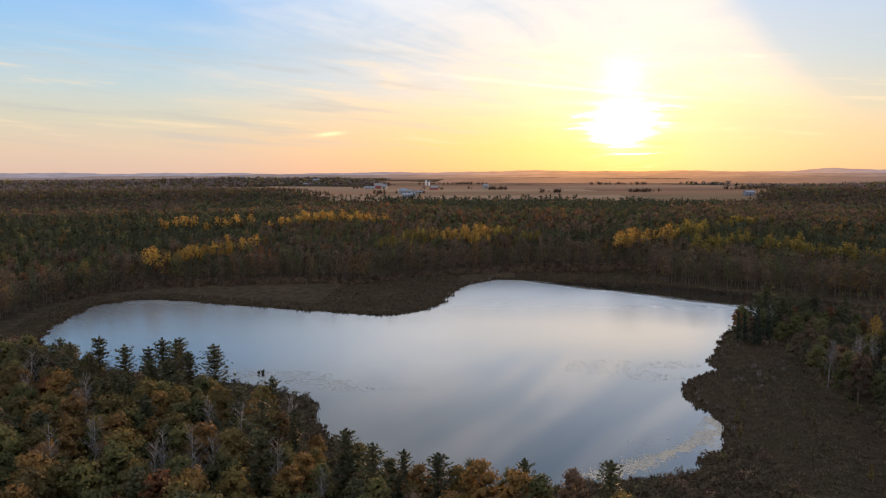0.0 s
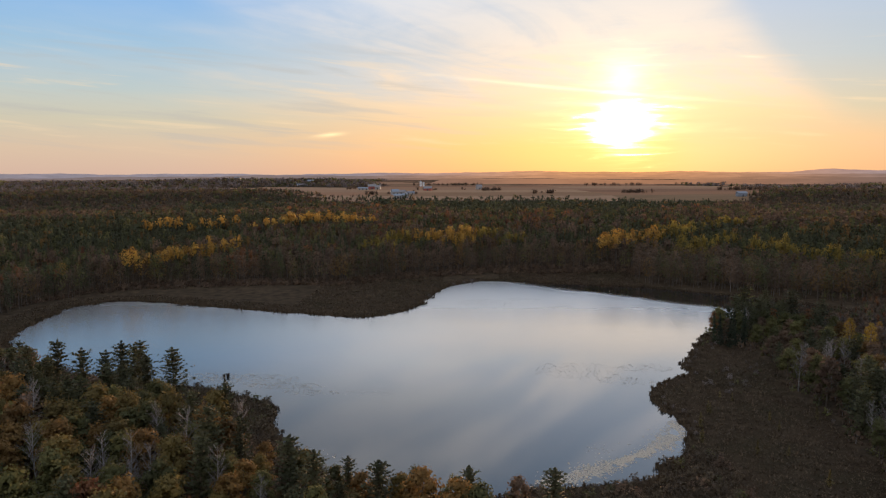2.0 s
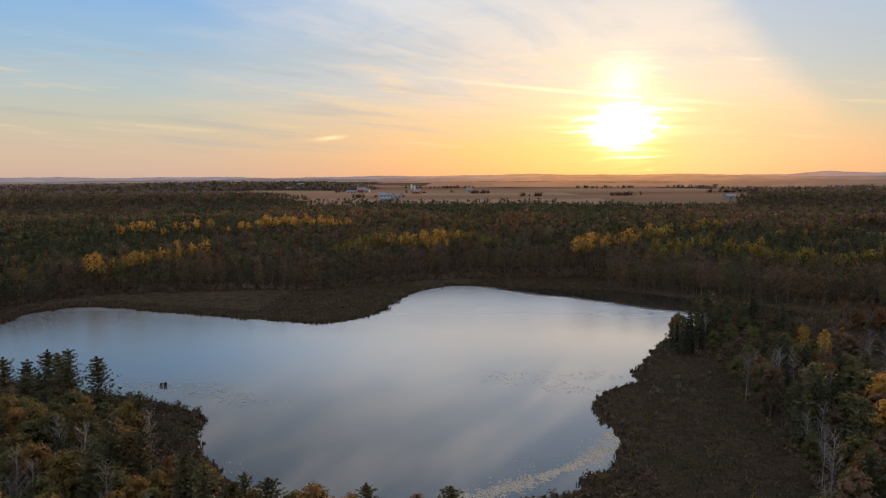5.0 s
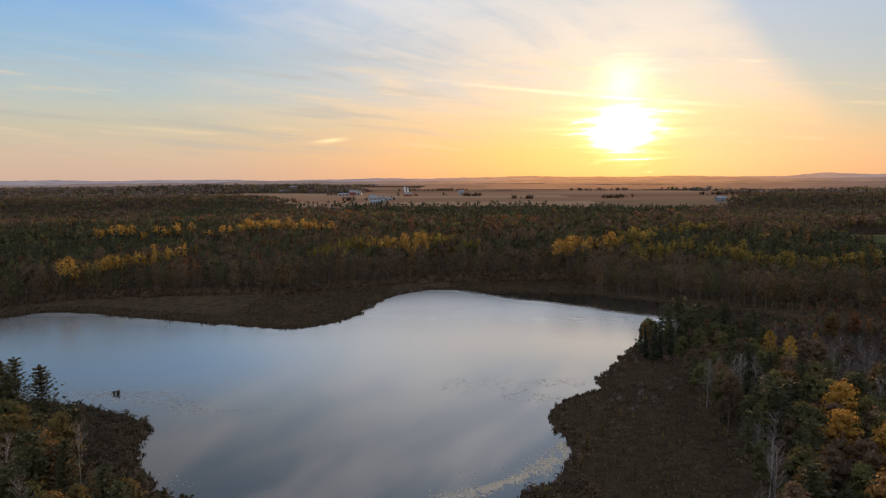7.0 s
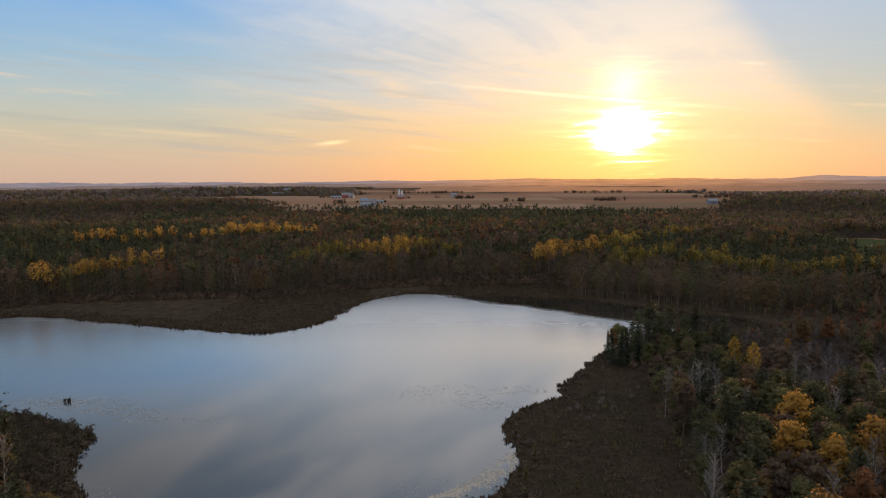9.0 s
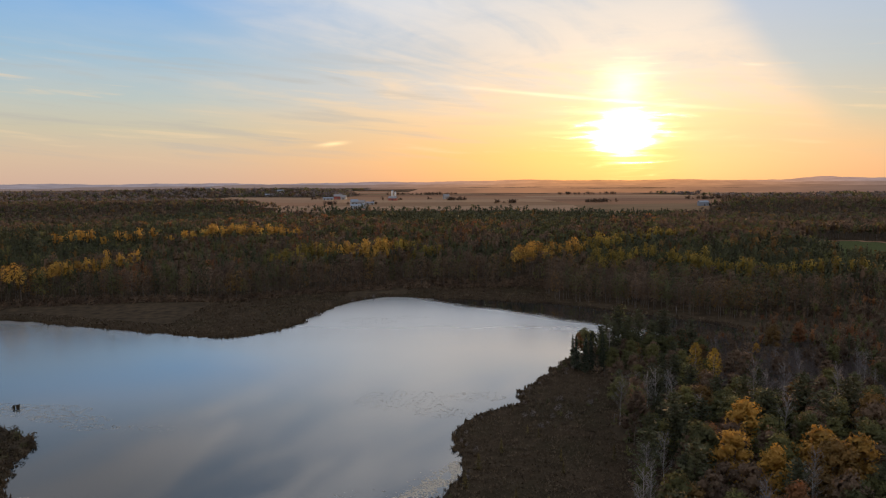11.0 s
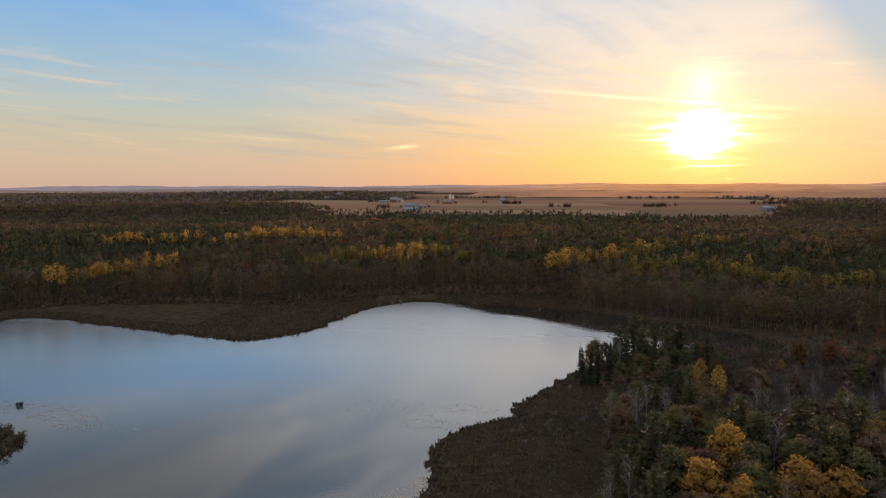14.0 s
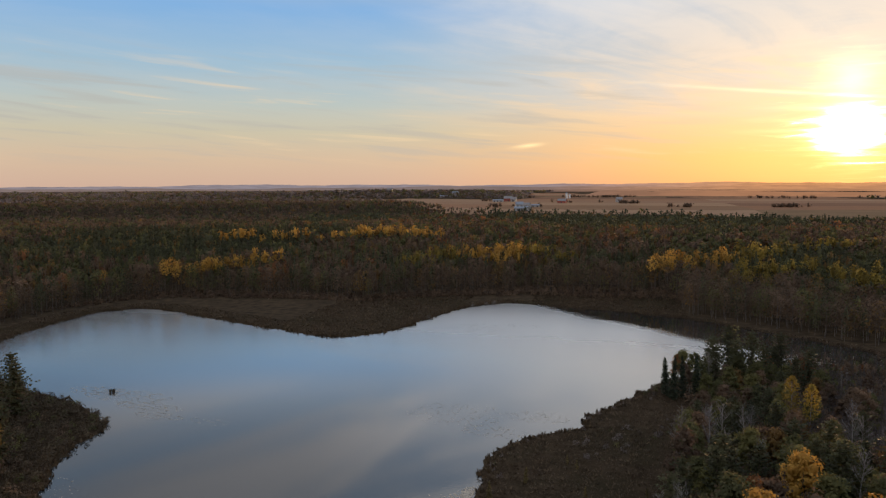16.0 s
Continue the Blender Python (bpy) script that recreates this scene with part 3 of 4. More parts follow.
def conifer(seed, height=19.0, spread=3.2, whorls=17, arms=6, per=5, leaf=.42, droop=.12, bare=.16, ragged=.35, sides=6, blunt=.75):
    """Pine or spruce: tiers of limbs, each carrying sprays of needles."""
    r = np.random.default_rng(seed)
    trunk = [tube((0, 0, -.6), (0, 0, height * .6), .26 * height / 19, .15 * height / 19, sides), tube((0, 0, height * .6), (0, 0, height * .98), .15 * height / 19, .03, sides)]
    cs, sz = [], []
    for i in range(whorls):
        f = i / (whorls - 1)
        z = height * (bare + (.97 - bare) * f)
        reach = spread * ((1 - f) ** blunt * .95 + .06) * r.uniform(1 - ragged, 1 + ragged * .4)
        if f < .2:
            reach *= .6 + 2 * f
        a0 = r.uniform(0, 6.28)
        for j in range(arms):
            a = a0 + j * 6.28 / arms + r.uniform(-.3, .3)
            L = reach * r.uniform(.65, 1.15)
            z = height * (bare + (.97 - bare) * f) + r.normal() * ragged * 1.1 * (1 - f)
            k = (np.arange(per) + r.uniform(.3, .9, per)) / per
            x = np.stack([np.cos(a) * L * k, np.sin(a) * L * k, z - droop * L * k + .18 * L * k ** 2 + r.normal(size=per) * .12], 1)
            cs.append(x)
            sz.append(leaf * (1.15 - .4 * k) * (.5 + .5 * min(1, reach / 1.6)))
            if sides > 5 and j % 2 == 0:
                trunk.append(tube((0, 0, z), x[-1], .04, .012, 3))
    c = np.concatenate(cs)
    return join(trunk), clumps(c, np.concatenate(sz) * r.uniform(.7, 1.25, len(c)), r, 1.6)


def bare_tree(seed, height=15.0, spread=3.4, limbs=34, twigs=9, leaf=0):
    """Leafless birch or aspen: (trunk, branches)."""
    r = np.random.default_rng(seed)
    lean = np.array((r.normal() * .7, r.normal() * .7, height))
    mid = lean * .5 + (r.normal() * .25, r.normal() * .25, 0)
    trunk = [tube((0, 0, -.6), mid, .15, .10, 6), tube(mid, lean, .10, .02, 5)]
    br = []
    for i in range(limbs):
        f = r.uniform(.3, .97)
        s = mid * (f / .5) if f < .5 else mid + (lean - mid) * ((f - .5) / .5)
        a, L = i * 2.4 + r.uniform(-.4, .4), spread * (1.25 - .85 * f) * r.uniform(.6, 1.1)
        e = s + np.array((np.cos(a) * L * .8, np.sin(a) * L * .8, L * r.uniform(.7, 1.2)))
        br.append(tube(s, e, .045, .014, 3))
        for _ in range(twigs):
            k = r.uniform(.3, 1)
            p = s + (e - s) * k
            d = r.normal(size=3) * .45 + (0, 0, .55) + (e - s) / np.linalg.norm(e - s) * .5
            br.append(tube(p, p + d * r.uniform(.5, 1.1) * L * .42, .017, .007, 3))
    return join(trunk), join(br)


# ---- single trees round the lake ----
NAMES = {"pine": ("pine_tree", "tall dark green white pine with ragged layered limbs", "pine tree"),
         "spruce": ("spruce_tree", "narrow dark green spruce beside the water", "spruce tree"),
         "gold": ("golden_tree", "round-headed tree with golden yellow autumn leaves", "tree"),
         "amber": ("amber_tree", "broad tree with orange-brown autumn leaves", "tree"),
         "rust": ("rust_tree", "tree with rust red autumn leaves", "tree"),
         "tawny": ("tawny_tree", "broad tree with dull olive-gold autumn leaves", "tree"),
         "olive": ("olive_tree", "broad tree with fading olive green leaves", "tree"),
         "brown": ("withered_tree", "tree with thin withered brown leaves", "tree"),
         "aspen": ("aspen_tree", "slender aspen with pale stem and yellow-green leaves", "aspen tree"),
         "bare": ("bare_tree", "leafless grey tree with pale trunk and fine twigs", "bare tree")}


def prototype(kind, seed):
    if kind == "pine":
        t, c = conifer(seed, 18, 5.3, 16, 7, 10, .42, -.2, .12, .42, 6, .46)
        mats = BARK, LEAF["pine"]
    elif kind == "spruce":
        t, c = conifer(seed, 15, 2.5, 22, 7, 5, .40, .22, .05, .2)
        mats = BARK, LEAF["spruce"]
    elif kind == "aspen":
        t, c = aspen(seed, 520, .29, 18, 2.5, 5, .4)
        mats = PALE_BARK, LEAF["lime"]
    elif kind == "bare":
        t, c = bare_tree(seed)
        mats = PALE_BARK, TWIG
    else:
        t, c = broadleaf(seed, 700 if kind == "brown" else 1250, .31, 16, 4.9, 8, .2)
        mats = BARK, LEAF[kind]
    name, label, cat = NAMES[kind]
    root = tagged(new(name), label, cat, "trees round the lake")
    for nm, (v, q), m in (("trunk", t, mats[0]), ("crown", c, mats[1])):
        part = new(nm, mesh_from(nm, v, q, [m]))
        part.parent = root
    return root


PROTO = {}


def plant(kind, x, y, size=1.0, turn=None, r=rng):
    """Stands one tree at x, y; the first of each shape is the model for its copies."""
    k = int(r.integers(0, 4))
    z = float(ground_height([x], [y])[0])
    turn = r.uniform(0, 360) if turn is None else turn
    wide = 1.18 if kind == "pine" else 1.0
    m = pose(x, y, z, r.normal() * 1.5, r.normal() * 1.5, turn) @ Matrix.Diagonal((size * wide * r.uniform(.92, 1.1), size * wide * r.uniform(.92, 1.1), size, 1))
    if (kind, k) not in PROTO:
        PROTO[kind, k] = prototype(kind, 100 + 17 * k + sum(map(ord, kind)))
        PROTO[kind, k].matrix_basis = m
        return
    PROTO_OB = PROTO[kind, k]
    keep, PROTO_OB.scale = PROTO_OB.matrix_basis.copy(), (1, 1, 1)
    copy_thing(PROTO_OB, m)
    PROTO_OB.matrix_basis = keep


def scatter(x0, x1, y0, y1, gap, jitter=.42, r=rng):
    X, Y = np.meshgrid(np.arange(x0, x1, gap), np.arange(y0, y1, gap * .9))
    X = X + (np.arange(X.shape[0]) % 2)[:, None] * gap / 2
    return (X + r.uniform(-jitter, jitter, X.shape) * gap).ravel(), (Y + r.uniform(-jitter, jitter, X.shape) * gap).ravel()


MARKS = [("pine", -95, 205, 1.02), ("pine", -88, 198, .95), ("pine", -83, 204, 1.0), ("pine", -102, 200, .98), ("pine", -109, 202, 1.0), ("pine", -120, 207, 1.05), ("pine", -126, 203, 1.0),
         ("pine", -26, 136, .82), ("pine", -33, 143, .85), ("pine", -46, 152, .9), ("pine", -13, 132, .82), ("pine", 19, 131, .8), ("amber", -5, 131, .9),
         ("amber", 2, 128, .85), ("olive", 6, 126, .84), ("tawny", 19, 119, .85), ("tawny", -88, 171, 1.05), ("tawny", -78, 167, 1.0), ("amber", -98, 156, 1.0),
         ("amber", -83, 147, 1.0), ("amber", -62, 143, 1.0), ("bare", -63, 138, 1.1), ("rust", -60, 117, 1.0), ("bare", -68, 132, 1.0), ("tawny", -82, 116, 1.0), ("tawny", -91, 159, 1.0), ("amber", -115, 180, 1.0), ("tawny", -77, 138, 1.0), ("tawny", -70, 172, .95),
         ("pine", 117, 322, 1.05), ("pine", 111, 316, .92), ("pine", 124, 318, 1.0), ("pine", 132, 313, 1.05), ("pine", 127, 307, .9), ("pine", 140, 302, .95),
         ("pine", 136, 296, .8), ("pine", 112, 303, .85), ("pine", 119, 309, .95), ("spruce", 99, 285, .95), ("spruce", 97, 289, .85), ("spruce", 102, 288, .95), ("spruce", 106, 290, 1.0),
         ("spruce", 96, 294, .8), ("pine", -98, 215, .95), ("pine", -66, 176, .8), ("olive", 116, 288, .75), ("olive", 122, 280, .75), ("olive", 112, 276, .65),
         ("amber", 174, 312, .8), ("rust", 188, 322, .75), ("pine", 161, 222, .9), ("bare", 109, 226, 1.0), ("bare", 112, 229, 1.05), ("bare", 117, 232, .95), ("bare", 141, 229, 1.0), ("bare", 148, 234, 1.05), ("bare", 162, 232, 1.0), ("bare", 167, 231, .95), ("pine", 125, 262, .7),
         ("gold", 125, 197, 1.05), ("gold", 116, 178, 1.0), ("gold", 122, 170, .95), ("gold", 134, 179, 1.0),
         ("amber", 135, 173, 1.0), ("gold", 141, 175, .95), ("rust", 120, 155, .9), ("aspen", 130, 257, .95), ("aspen", 134, 253, .92), ("pine", 146, 216, 1.0)]


def near_woods():
    placed = []
    for kind, x, y, size in MARKS:
        plant(kind, x, y, size)
        placed.append((x, y))
    P = np.array(placed)
    x, y = scatter(-170, 30, 94, 226, 6.6)
    s = shore_distance(x, y)
    left, _ = near_wood(x, y, s)
    view = x > -.72 * y - 10
    for a, b, d in zip(x[left & view], y[left & view], s[left & view]):
        if np.min((P[:, 0] - a) ** 2 + (P[:, 1] - b) ** 2) < 22:
            continue
        back = smooth(np.array(b), 170, 205)
        w = np.array([.12 + .22 * back, .22 - .10 * back, .14 - .09 * back, .015, .32, .05 + .1 * back, .14 - .04 * back])
        kind = rng.choice(["pine", "tawny", "amber", "rust", "olive", "brown", "bare"], p=w / w.sum())
        if a > -30:
            kind = rng.choice(["pine", "amber", "tawny", "olive", "brown"], p=[.26, .16, .16, .3, .12])
        if b > 168 and a > -112:
            kind = rng.choice(["pine", "olive", "tawny", "brown"], p=[.40, .32, .15, .13])
        plant(kind, a, b, rng.uniform(.72, 1.0) * (.7 if a > -45 or d < 12 else 1.0) * (1.25 if kind == "bare" else 1))
    x, y = scatter(84, 190, 135, 325, 6.8)
    s = shore_distance(x, y)
    _, right = near_wood(x, y, s)
    for a, b, d in zip(x[right], y[right], s[right]):
        if np.min((P[:, 0] - a) ** 2 + (P[:, 1] - b) ** 2) < 22 or a > 88 + .56 * (b - 28):
            continue
        thick = smooth(np.array(b), 215, 240) * smooth(np.array(a), 125, 145)
        if rng.uniform() < .62 * thick:
            continue
        w = np.array([.22, .0, .06, .03, .34, .20, .14]) * (1 - thick) + np.array([.05, .01, .03, .03, .10, .43, .35]) * thick
        kind = rng.choice(["pine", "gold", "amber", "rust", "olive", "brown", "bare"], p=w / w.sum())
        plant(kind, a, b, rng.uniform(.62, .95) * (.5 if b > 288 and a > 143 else .8 if b > 240 else 1) * (1.2 if kind == "bare" else 1))


near_woods()


# ---- woods farther off ----
def woods(name, label, shapes, x, y, z, size, leaf, bark, seed):
    """One object holding a whole stand of trees."""
    r = np.random.default_rng(seed)
    vs, qs, sl, ti, k = [], [], [], [], 0
    pick = r.integers(0, len(shapes), len(x))
    tint = r.uniform(0, 1, len(x))
    for si, (t, c) in enumerate(shapes):
        v0, q0 = join([t, c])
        slot0 = np.r_[np.zeros(len(t[1])), np.ones(len(c[1]))]
        for i in np.nonzero(pick == si)[0]:
            a = r.uniform(0, 6.28)
            ca, sa = np.cos(a), np.sin(a)
            f = size[i] * r.uniform(.9, 1.12, 3)
            v = v0 * f
            v = np.stack([v[:, 0] * ca - v[:, 1] * sa + x[i], v[:, 0] * sa + v[:, 1] * ca + y[i], v[:, 2] + z[i]], 1)
            vs.append(v), qs.append(q0 + k), sl.append(slot0), ti.append(np.full(len(v), tint[i]))
            k += len(v)
    if vs:
        me = mesh_from(name, np.concatenate(vs), np.concatenate(qs), [bark, leaf], [("tint", np.concatenate(ti))], np.concatenate(sl))
        tagged(new(name, me), label, "woods", kind="stuff")


def stand_kinds(x, y, r):
    """Which kind grows where in the far woods."""
    n = len(x)
    patch, warm = waves(x, y, .012, 22) + .4 * waves(x, y, .04, 24), waves(x, y, .017, 25)
    u, f = r.uniform(0, 1, n), y - far_front(x)
    kind = np.where(u < .26, 2, np.where(u < .68, 3, np.where(u < .72, 4, np.where(u < .93, 0, 5))))
    kind = np.where((warm > .35) & (u > .45) & (u < .62), np.where(u < .56, 5, 4), kind)
    kind = np.where((patch > -.05) & (u < .92), np.where(u < .8, 0, 2), kind)
    thin = (np.degrees(np.arctan2(x, y)) > 17) & (np.hypot(x, y) > 620) | (np.hypot(x, y) > 700) & (x < -330)
    kind = np.where(thin & (u > .12), np.where(u < .72, 3, np.where(u < .82, 5, 2)), kind)
    kind = np.where((f < 26) & (u < .9), np.where(u < .62, 3, np.where(u < .74, 0, np.where(u < .86, 2, 5))), kind)
    # the bright stripes of yellow aspen on the slopes
    edge = waves(x, y, .05, 23) * 4
    for ax, ay, bx, by, half, k in ((-228, 378, -192, 425, 4, 1), (-192, 425, -166, 462, 6, 1), (-252, 534, -194, 572, 4, 1), (-166, 572, -139, 612, 6, 1), (-139, 612, -92, 598, 6, 1),
                                    (-76, 492, -50, 516, 5, 6), (-40, 514, 2, 532, 6, 1), (2, 532, 28, 516, 5, 6), (66, 478, 96, 502, 4, 1), (96, 502, 126, 522, 5, 1), (130, 478, 172, 500, 5, 6),
                                    (176, 480, 203, 440, 6, 6), (203, 437, 262, 425, 5, 6), (138, 535, 203, 592, 6, 6)):
        dx, dy = bx - ax, by - ay
        t = np.clip(((x - ax) * dx + (y - ay) * dy) / (dx * dx + dy * dy), 0, 1)
        away = np.hypot(x - ax - t * dx, y - ay - t * dy)
        kind = np.where((away < half * .85 + edge * .6) & (u < .84) | (away < half * 3 + edge) & (u > .3) & (u < .37), k, kind)
    return np.where((x > -154) & (x < -136) & (f > 6) & (f < 24) & (u < .6), 4, kind)


FAR = (("far_pine_woods", "dark green conifer woods beyond the lake", "pine", BARK),
       ("far_golden_aspens", "golden yellow aspen stands on the far slope", "gold", BARK),
       ("far_olive_woods", "olive green mixed woods beyond the lake", "olive", BARK),
       ("far_brown_woods", "brown thinning autumn woods beyond the lake", "brown", GREY_BARK),
       ("far_rust_woods", "rust red autumn trees among the far woods", "rust", BARK),
       ("far_amber_woods", "orange-brown autumn woods beyond the lake", "amber", BARK),
       ("far_yellowing_aspens", "yellow-green aspen stands on the far slope", "lime", BARK))


def far_shapes(leaf, k, lod):
    """A few models of one kind, plainer with distance: 0 stands at the wood's edge."""
    n, big = (130, 44, 20, 10)[lod], (.38, .55, .85, 1.35)[lod]
    tall, wide = (1, 1, .95, .78)[lod], (1, 1, 1.15, 1.6)[lod]
    out = []
    for i in range(7):
        seed = 60 + 11 * k + i + 100 * lod
        if leaf == "pine":
            t, c = stand_tree(seed, n, big, 16.5 * tall, 3.0 * wide, .16 if lod == 0 else .42, "cone" if lod < 3 else "round", lod)
        elif leaf == "brown":
            t, c = stand_tree(seed, n, big * .95, 16.0 * tall, 2.8 * wide, .28 if lod == 0 else .5, "round", lod)
        elif leaf in ("gold", "lime"):
            t, c = stand_tree(seed, int(n * 1.4), big * .8, 17.5 * tall, 2.5 * wide, .62, "round", lod)
        else:
            t, c = stand_tree(seed, n, big, 15.5 * tall, 3.3 * wide, .26 if lod == 0 else .5, "round", lod)
        out.append((t, c))
    return out


NOTHING = (np.zeros((0, 3)), np.zeros((0, 4), int))


def far_woods():
    r = np.random.default_rng(31)
    for lo, hi, gap, lod in ((0, 560, 4.6, 1), (560, 760, 5.3, 2), (760, 1120, 6.6, 3)):
        x, y = scatter(-1150, 620, 240, 1130, gap, .45, r)
        d = np.hypot(x, y)
        keep = (d >= lo) & (d < hi) & (np.degrees(np.arctan2(x - 104, y - 44)) > -54) & (np.degrees(np.arctan2(x - 70, y - 20)) < 30)
        x, y = x[keep], y[keep]
        s = shore_distance(x, y)
        f = y - far_front(x) - waves(x, y, .1, 9) * 2.5
        _, right = near_wood(x, y, s)
        rest = right & ((x > 188) | (y > 322) | (y < 137) | (x > 88 + .56 * (y - 28))) & (y > 150)
        west = (x < -215) & (s > 22)
        keep = ((f > 0) | rest | west) & (s > 6) & ~field_mask(x, y)
        x, y, f, s = x[keep], y[keep], f[keep], s[keep]
        z = ground_height(x, y)
        kind = stand_kinds(x, y, r)
        low = (x > 120) & (y < 390)
        kind = np.where(low, r.choice([3, 3, 3, 3, 2, 0, 4], len(x)), kind)
        bright = (kind == 1) | (kind == 6)
        size = np.where(bright, r.uniform(.9, 1.1, len(x)) * 1.08, r.uniform(.75, 1.12, len(x)))
        size = np.where(low, size * np.where((s < 40) & (y > 300), .38, .62), np.where(f < 14, size * 1.1, size))
        size = size * np.interp(np.hypot(x, y), (0, 520, 700, 900, 985, 1120), (1, 1, .95, .85, .72, .66))
        edge_row = (lod == 1) & ((f < 14) & ~low | (x < -215) & (s < 36))
        for k, (name, label, leaf, bark) in enumerate(FAR):
            for near_edge in (True, False):
                w = (kind == k) & (edge_row == near_edge)
                if w.any():
                    woods(name, label, far_shapes(leaf, k, 0 if near_edge else lod), x[w], y[w], z[w], size[w], LEAF[leaf], bark, 400 + k + 10 * lod)


far_woods()


# ---- distant land ----
def distant_woods():
    """Wooded ridges, hedgerows and clumps of trees between the fields."""
    r = np.random.default_rng(77)
    # haze is put into the leaf colours here: mauve, and brown instead of pine
    kinds = (("distant_brown_woods", "autumn woods on distant ridges, haze painted into their mauve", "mauve"), ("distant_olive_woods", "olive woods on distant ridges", "olive"),
             ("distant_withered_woods", "woods on distant ridges in a paler brown painted for haze", "brown"), ("distant_leafless_woods", "brown woods on distant ridges, paled by painted haze", "mauve"))
    for lo, hi, gap, leaf, n, big in ((1120, 1800, 16, 3.0, 9, .75), (1800, 2600, 30, 5.2, 8, .8)):
        x, y = scatter(-3600, 2600, 500, 4700, gap, .45, r)
        d = np.hypot(x, y)
        keep = (d >= lo) & (d < hi) & (np.degrees(np.arctan2(x - 104, y - 44)) > -53) & (np.degrees(np.arctan2(x - 70, y - 20)) < 30)
        x, y = x[keep], y[keep]
        keep = ~field_mask(x, y) & ((np.hypot(x, y) < 1560) | (np.degrees(np.arctan2(x, y)) < -8))
        x, y = x[keep], y[keep]
        z, k = ground_height(x, y), r.integers(0, 4, len(x))
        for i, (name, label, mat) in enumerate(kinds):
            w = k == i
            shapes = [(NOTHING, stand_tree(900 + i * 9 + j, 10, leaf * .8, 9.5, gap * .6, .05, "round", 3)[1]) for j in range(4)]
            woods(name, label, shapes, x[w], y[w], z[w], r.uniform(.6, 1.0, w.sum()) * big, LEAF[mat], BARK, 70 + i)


distant_woods()


def field_trees():
    """Clumps and rows of trees left standing in the farmland."""
    r = np.random.default_rng(55)
    spots = []
    for cx, cy, lx, ly, n in ((10, 1196, 15, 9, 34), (-94, 1203, 8, 4, 10), (-80, 1208, 3, 3, 3), (-110, 1212, 2, 2, 2), (-35, 1225, 3, 3, 2), (92, 1080, 13, 5, 14), (75, 1082, 5, 3, 5), (219, 1088, 26, 7, 34), (-225, 1234, 8, 3, 8),
                              (-190, 1264, 10, 3, 8), (-138, 1058, 2, 2, 2), (-100, 1062, 8, 3, 8), (-160, 1046, 14, 3, 12), (-340, 1440, 26, 6, 24), (-330, 1062, 16, 8, 14),
                              (395, 1170, 38, 10, 46), (-75, 1560, 78, 12, 80), (250, 1480, 60, 8, 34)):
        a, d = r.uniform(0, 6.28, n), np.sqrt(r.uniform(0, 1, n))
        spots.append(np.stack([cx + np.cos(a) * d * lx, cy + np.sin(a) * d * ly], 1))
    p = np.concatenate(spots)
    shapes = [stand_tree(700 + j, 16, 1.0, 7.5, 4.6, 0, "round", 2) for j in range(5)]
    woods("field_trees", "dark clumps of trees standing in the farm fields", shapes, p[:, 0], p[:, 1], ground_height(p[:, 0], p[:, 1]), r.uniform(.45, .85, len(p)), LEAF["brown"], BARK, 56)


field_trees()


def hazy_ridge(name, label, dist, base, height, colour, sunward, wobble, bump=0.0, start=-90.0):
    """A long low ridge that glows; distance haze and sunward warmth are painted in."""
    m, N = material(name)
    pos = N.add("ShaderNodeNewGeometry").outputs["Position"]
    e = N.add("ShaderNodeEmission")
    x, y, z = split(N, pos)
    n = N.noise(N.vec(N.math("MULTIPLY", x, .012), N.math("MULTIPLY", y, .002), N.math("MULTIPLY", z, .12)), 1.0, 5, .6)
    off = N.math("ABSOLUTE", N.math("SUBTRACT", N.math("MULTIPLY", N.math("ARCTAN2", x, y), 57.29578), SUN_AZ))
    # emission stands in for lit haze: plain tone, turning orange towards the sun
    painted_haze = N.mix(N.step(off, 24.0, 1.0), colour, sunward)
    N.put(e.inputs[0], N.mix(N.step(n, .38, .62, 0.0, .2), painted_haze, (.05, .035, .03))), N.put(e.inputs[1], 1.0)
    N.put(N.add("ShaderNodeOutputMaterial").inputs[0], e.outputs[0])
    az = np.radians(np.arange(-70, 60, .1))
    k = np.degrees(az)
    r = np.random.default_rng(int(dist))
    top = sum(np.sin(k * f * r.uniform(.8, 1.2) + r.uniform(0, 6)) * a for f, a in ((.22, .5), (.55, .35), (1.3, .2), (3.1, .1), (8, .05)))
    top = base + height + top * wobble + np.interp(k, (-55, -10, 25), (-8, 0, 4)) * dist / 4650 + bump * np.exp(-((k - 23.2) / 1.6) ** 2)
    top = top - 30 * smooth(k, start + 3, start - 1)
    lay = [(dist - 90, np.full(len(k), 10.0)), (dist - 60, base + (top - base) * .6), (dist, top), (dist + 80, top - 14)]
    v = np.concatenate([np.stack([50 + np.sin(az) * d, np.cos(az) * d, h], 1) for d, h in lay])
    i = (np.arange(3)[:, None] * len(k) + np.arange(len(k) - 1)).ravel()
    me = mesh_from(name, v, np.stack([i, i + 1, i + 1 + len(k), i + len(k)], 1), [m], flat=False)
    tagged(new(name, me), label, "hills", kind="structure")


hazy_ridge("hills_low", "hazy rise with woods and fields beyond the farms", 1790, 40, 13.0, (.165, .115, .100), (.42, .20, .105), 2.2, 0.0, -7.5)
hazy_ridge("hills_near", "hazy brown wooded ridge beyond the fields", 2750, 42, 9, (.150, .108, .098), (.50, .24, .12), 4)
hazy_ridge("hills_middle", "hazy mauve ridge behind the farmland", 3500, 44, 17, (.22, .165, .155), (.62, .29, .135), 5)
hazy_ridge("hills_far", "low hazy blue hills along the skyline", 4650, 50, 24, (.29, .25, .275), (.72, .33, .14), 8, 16)


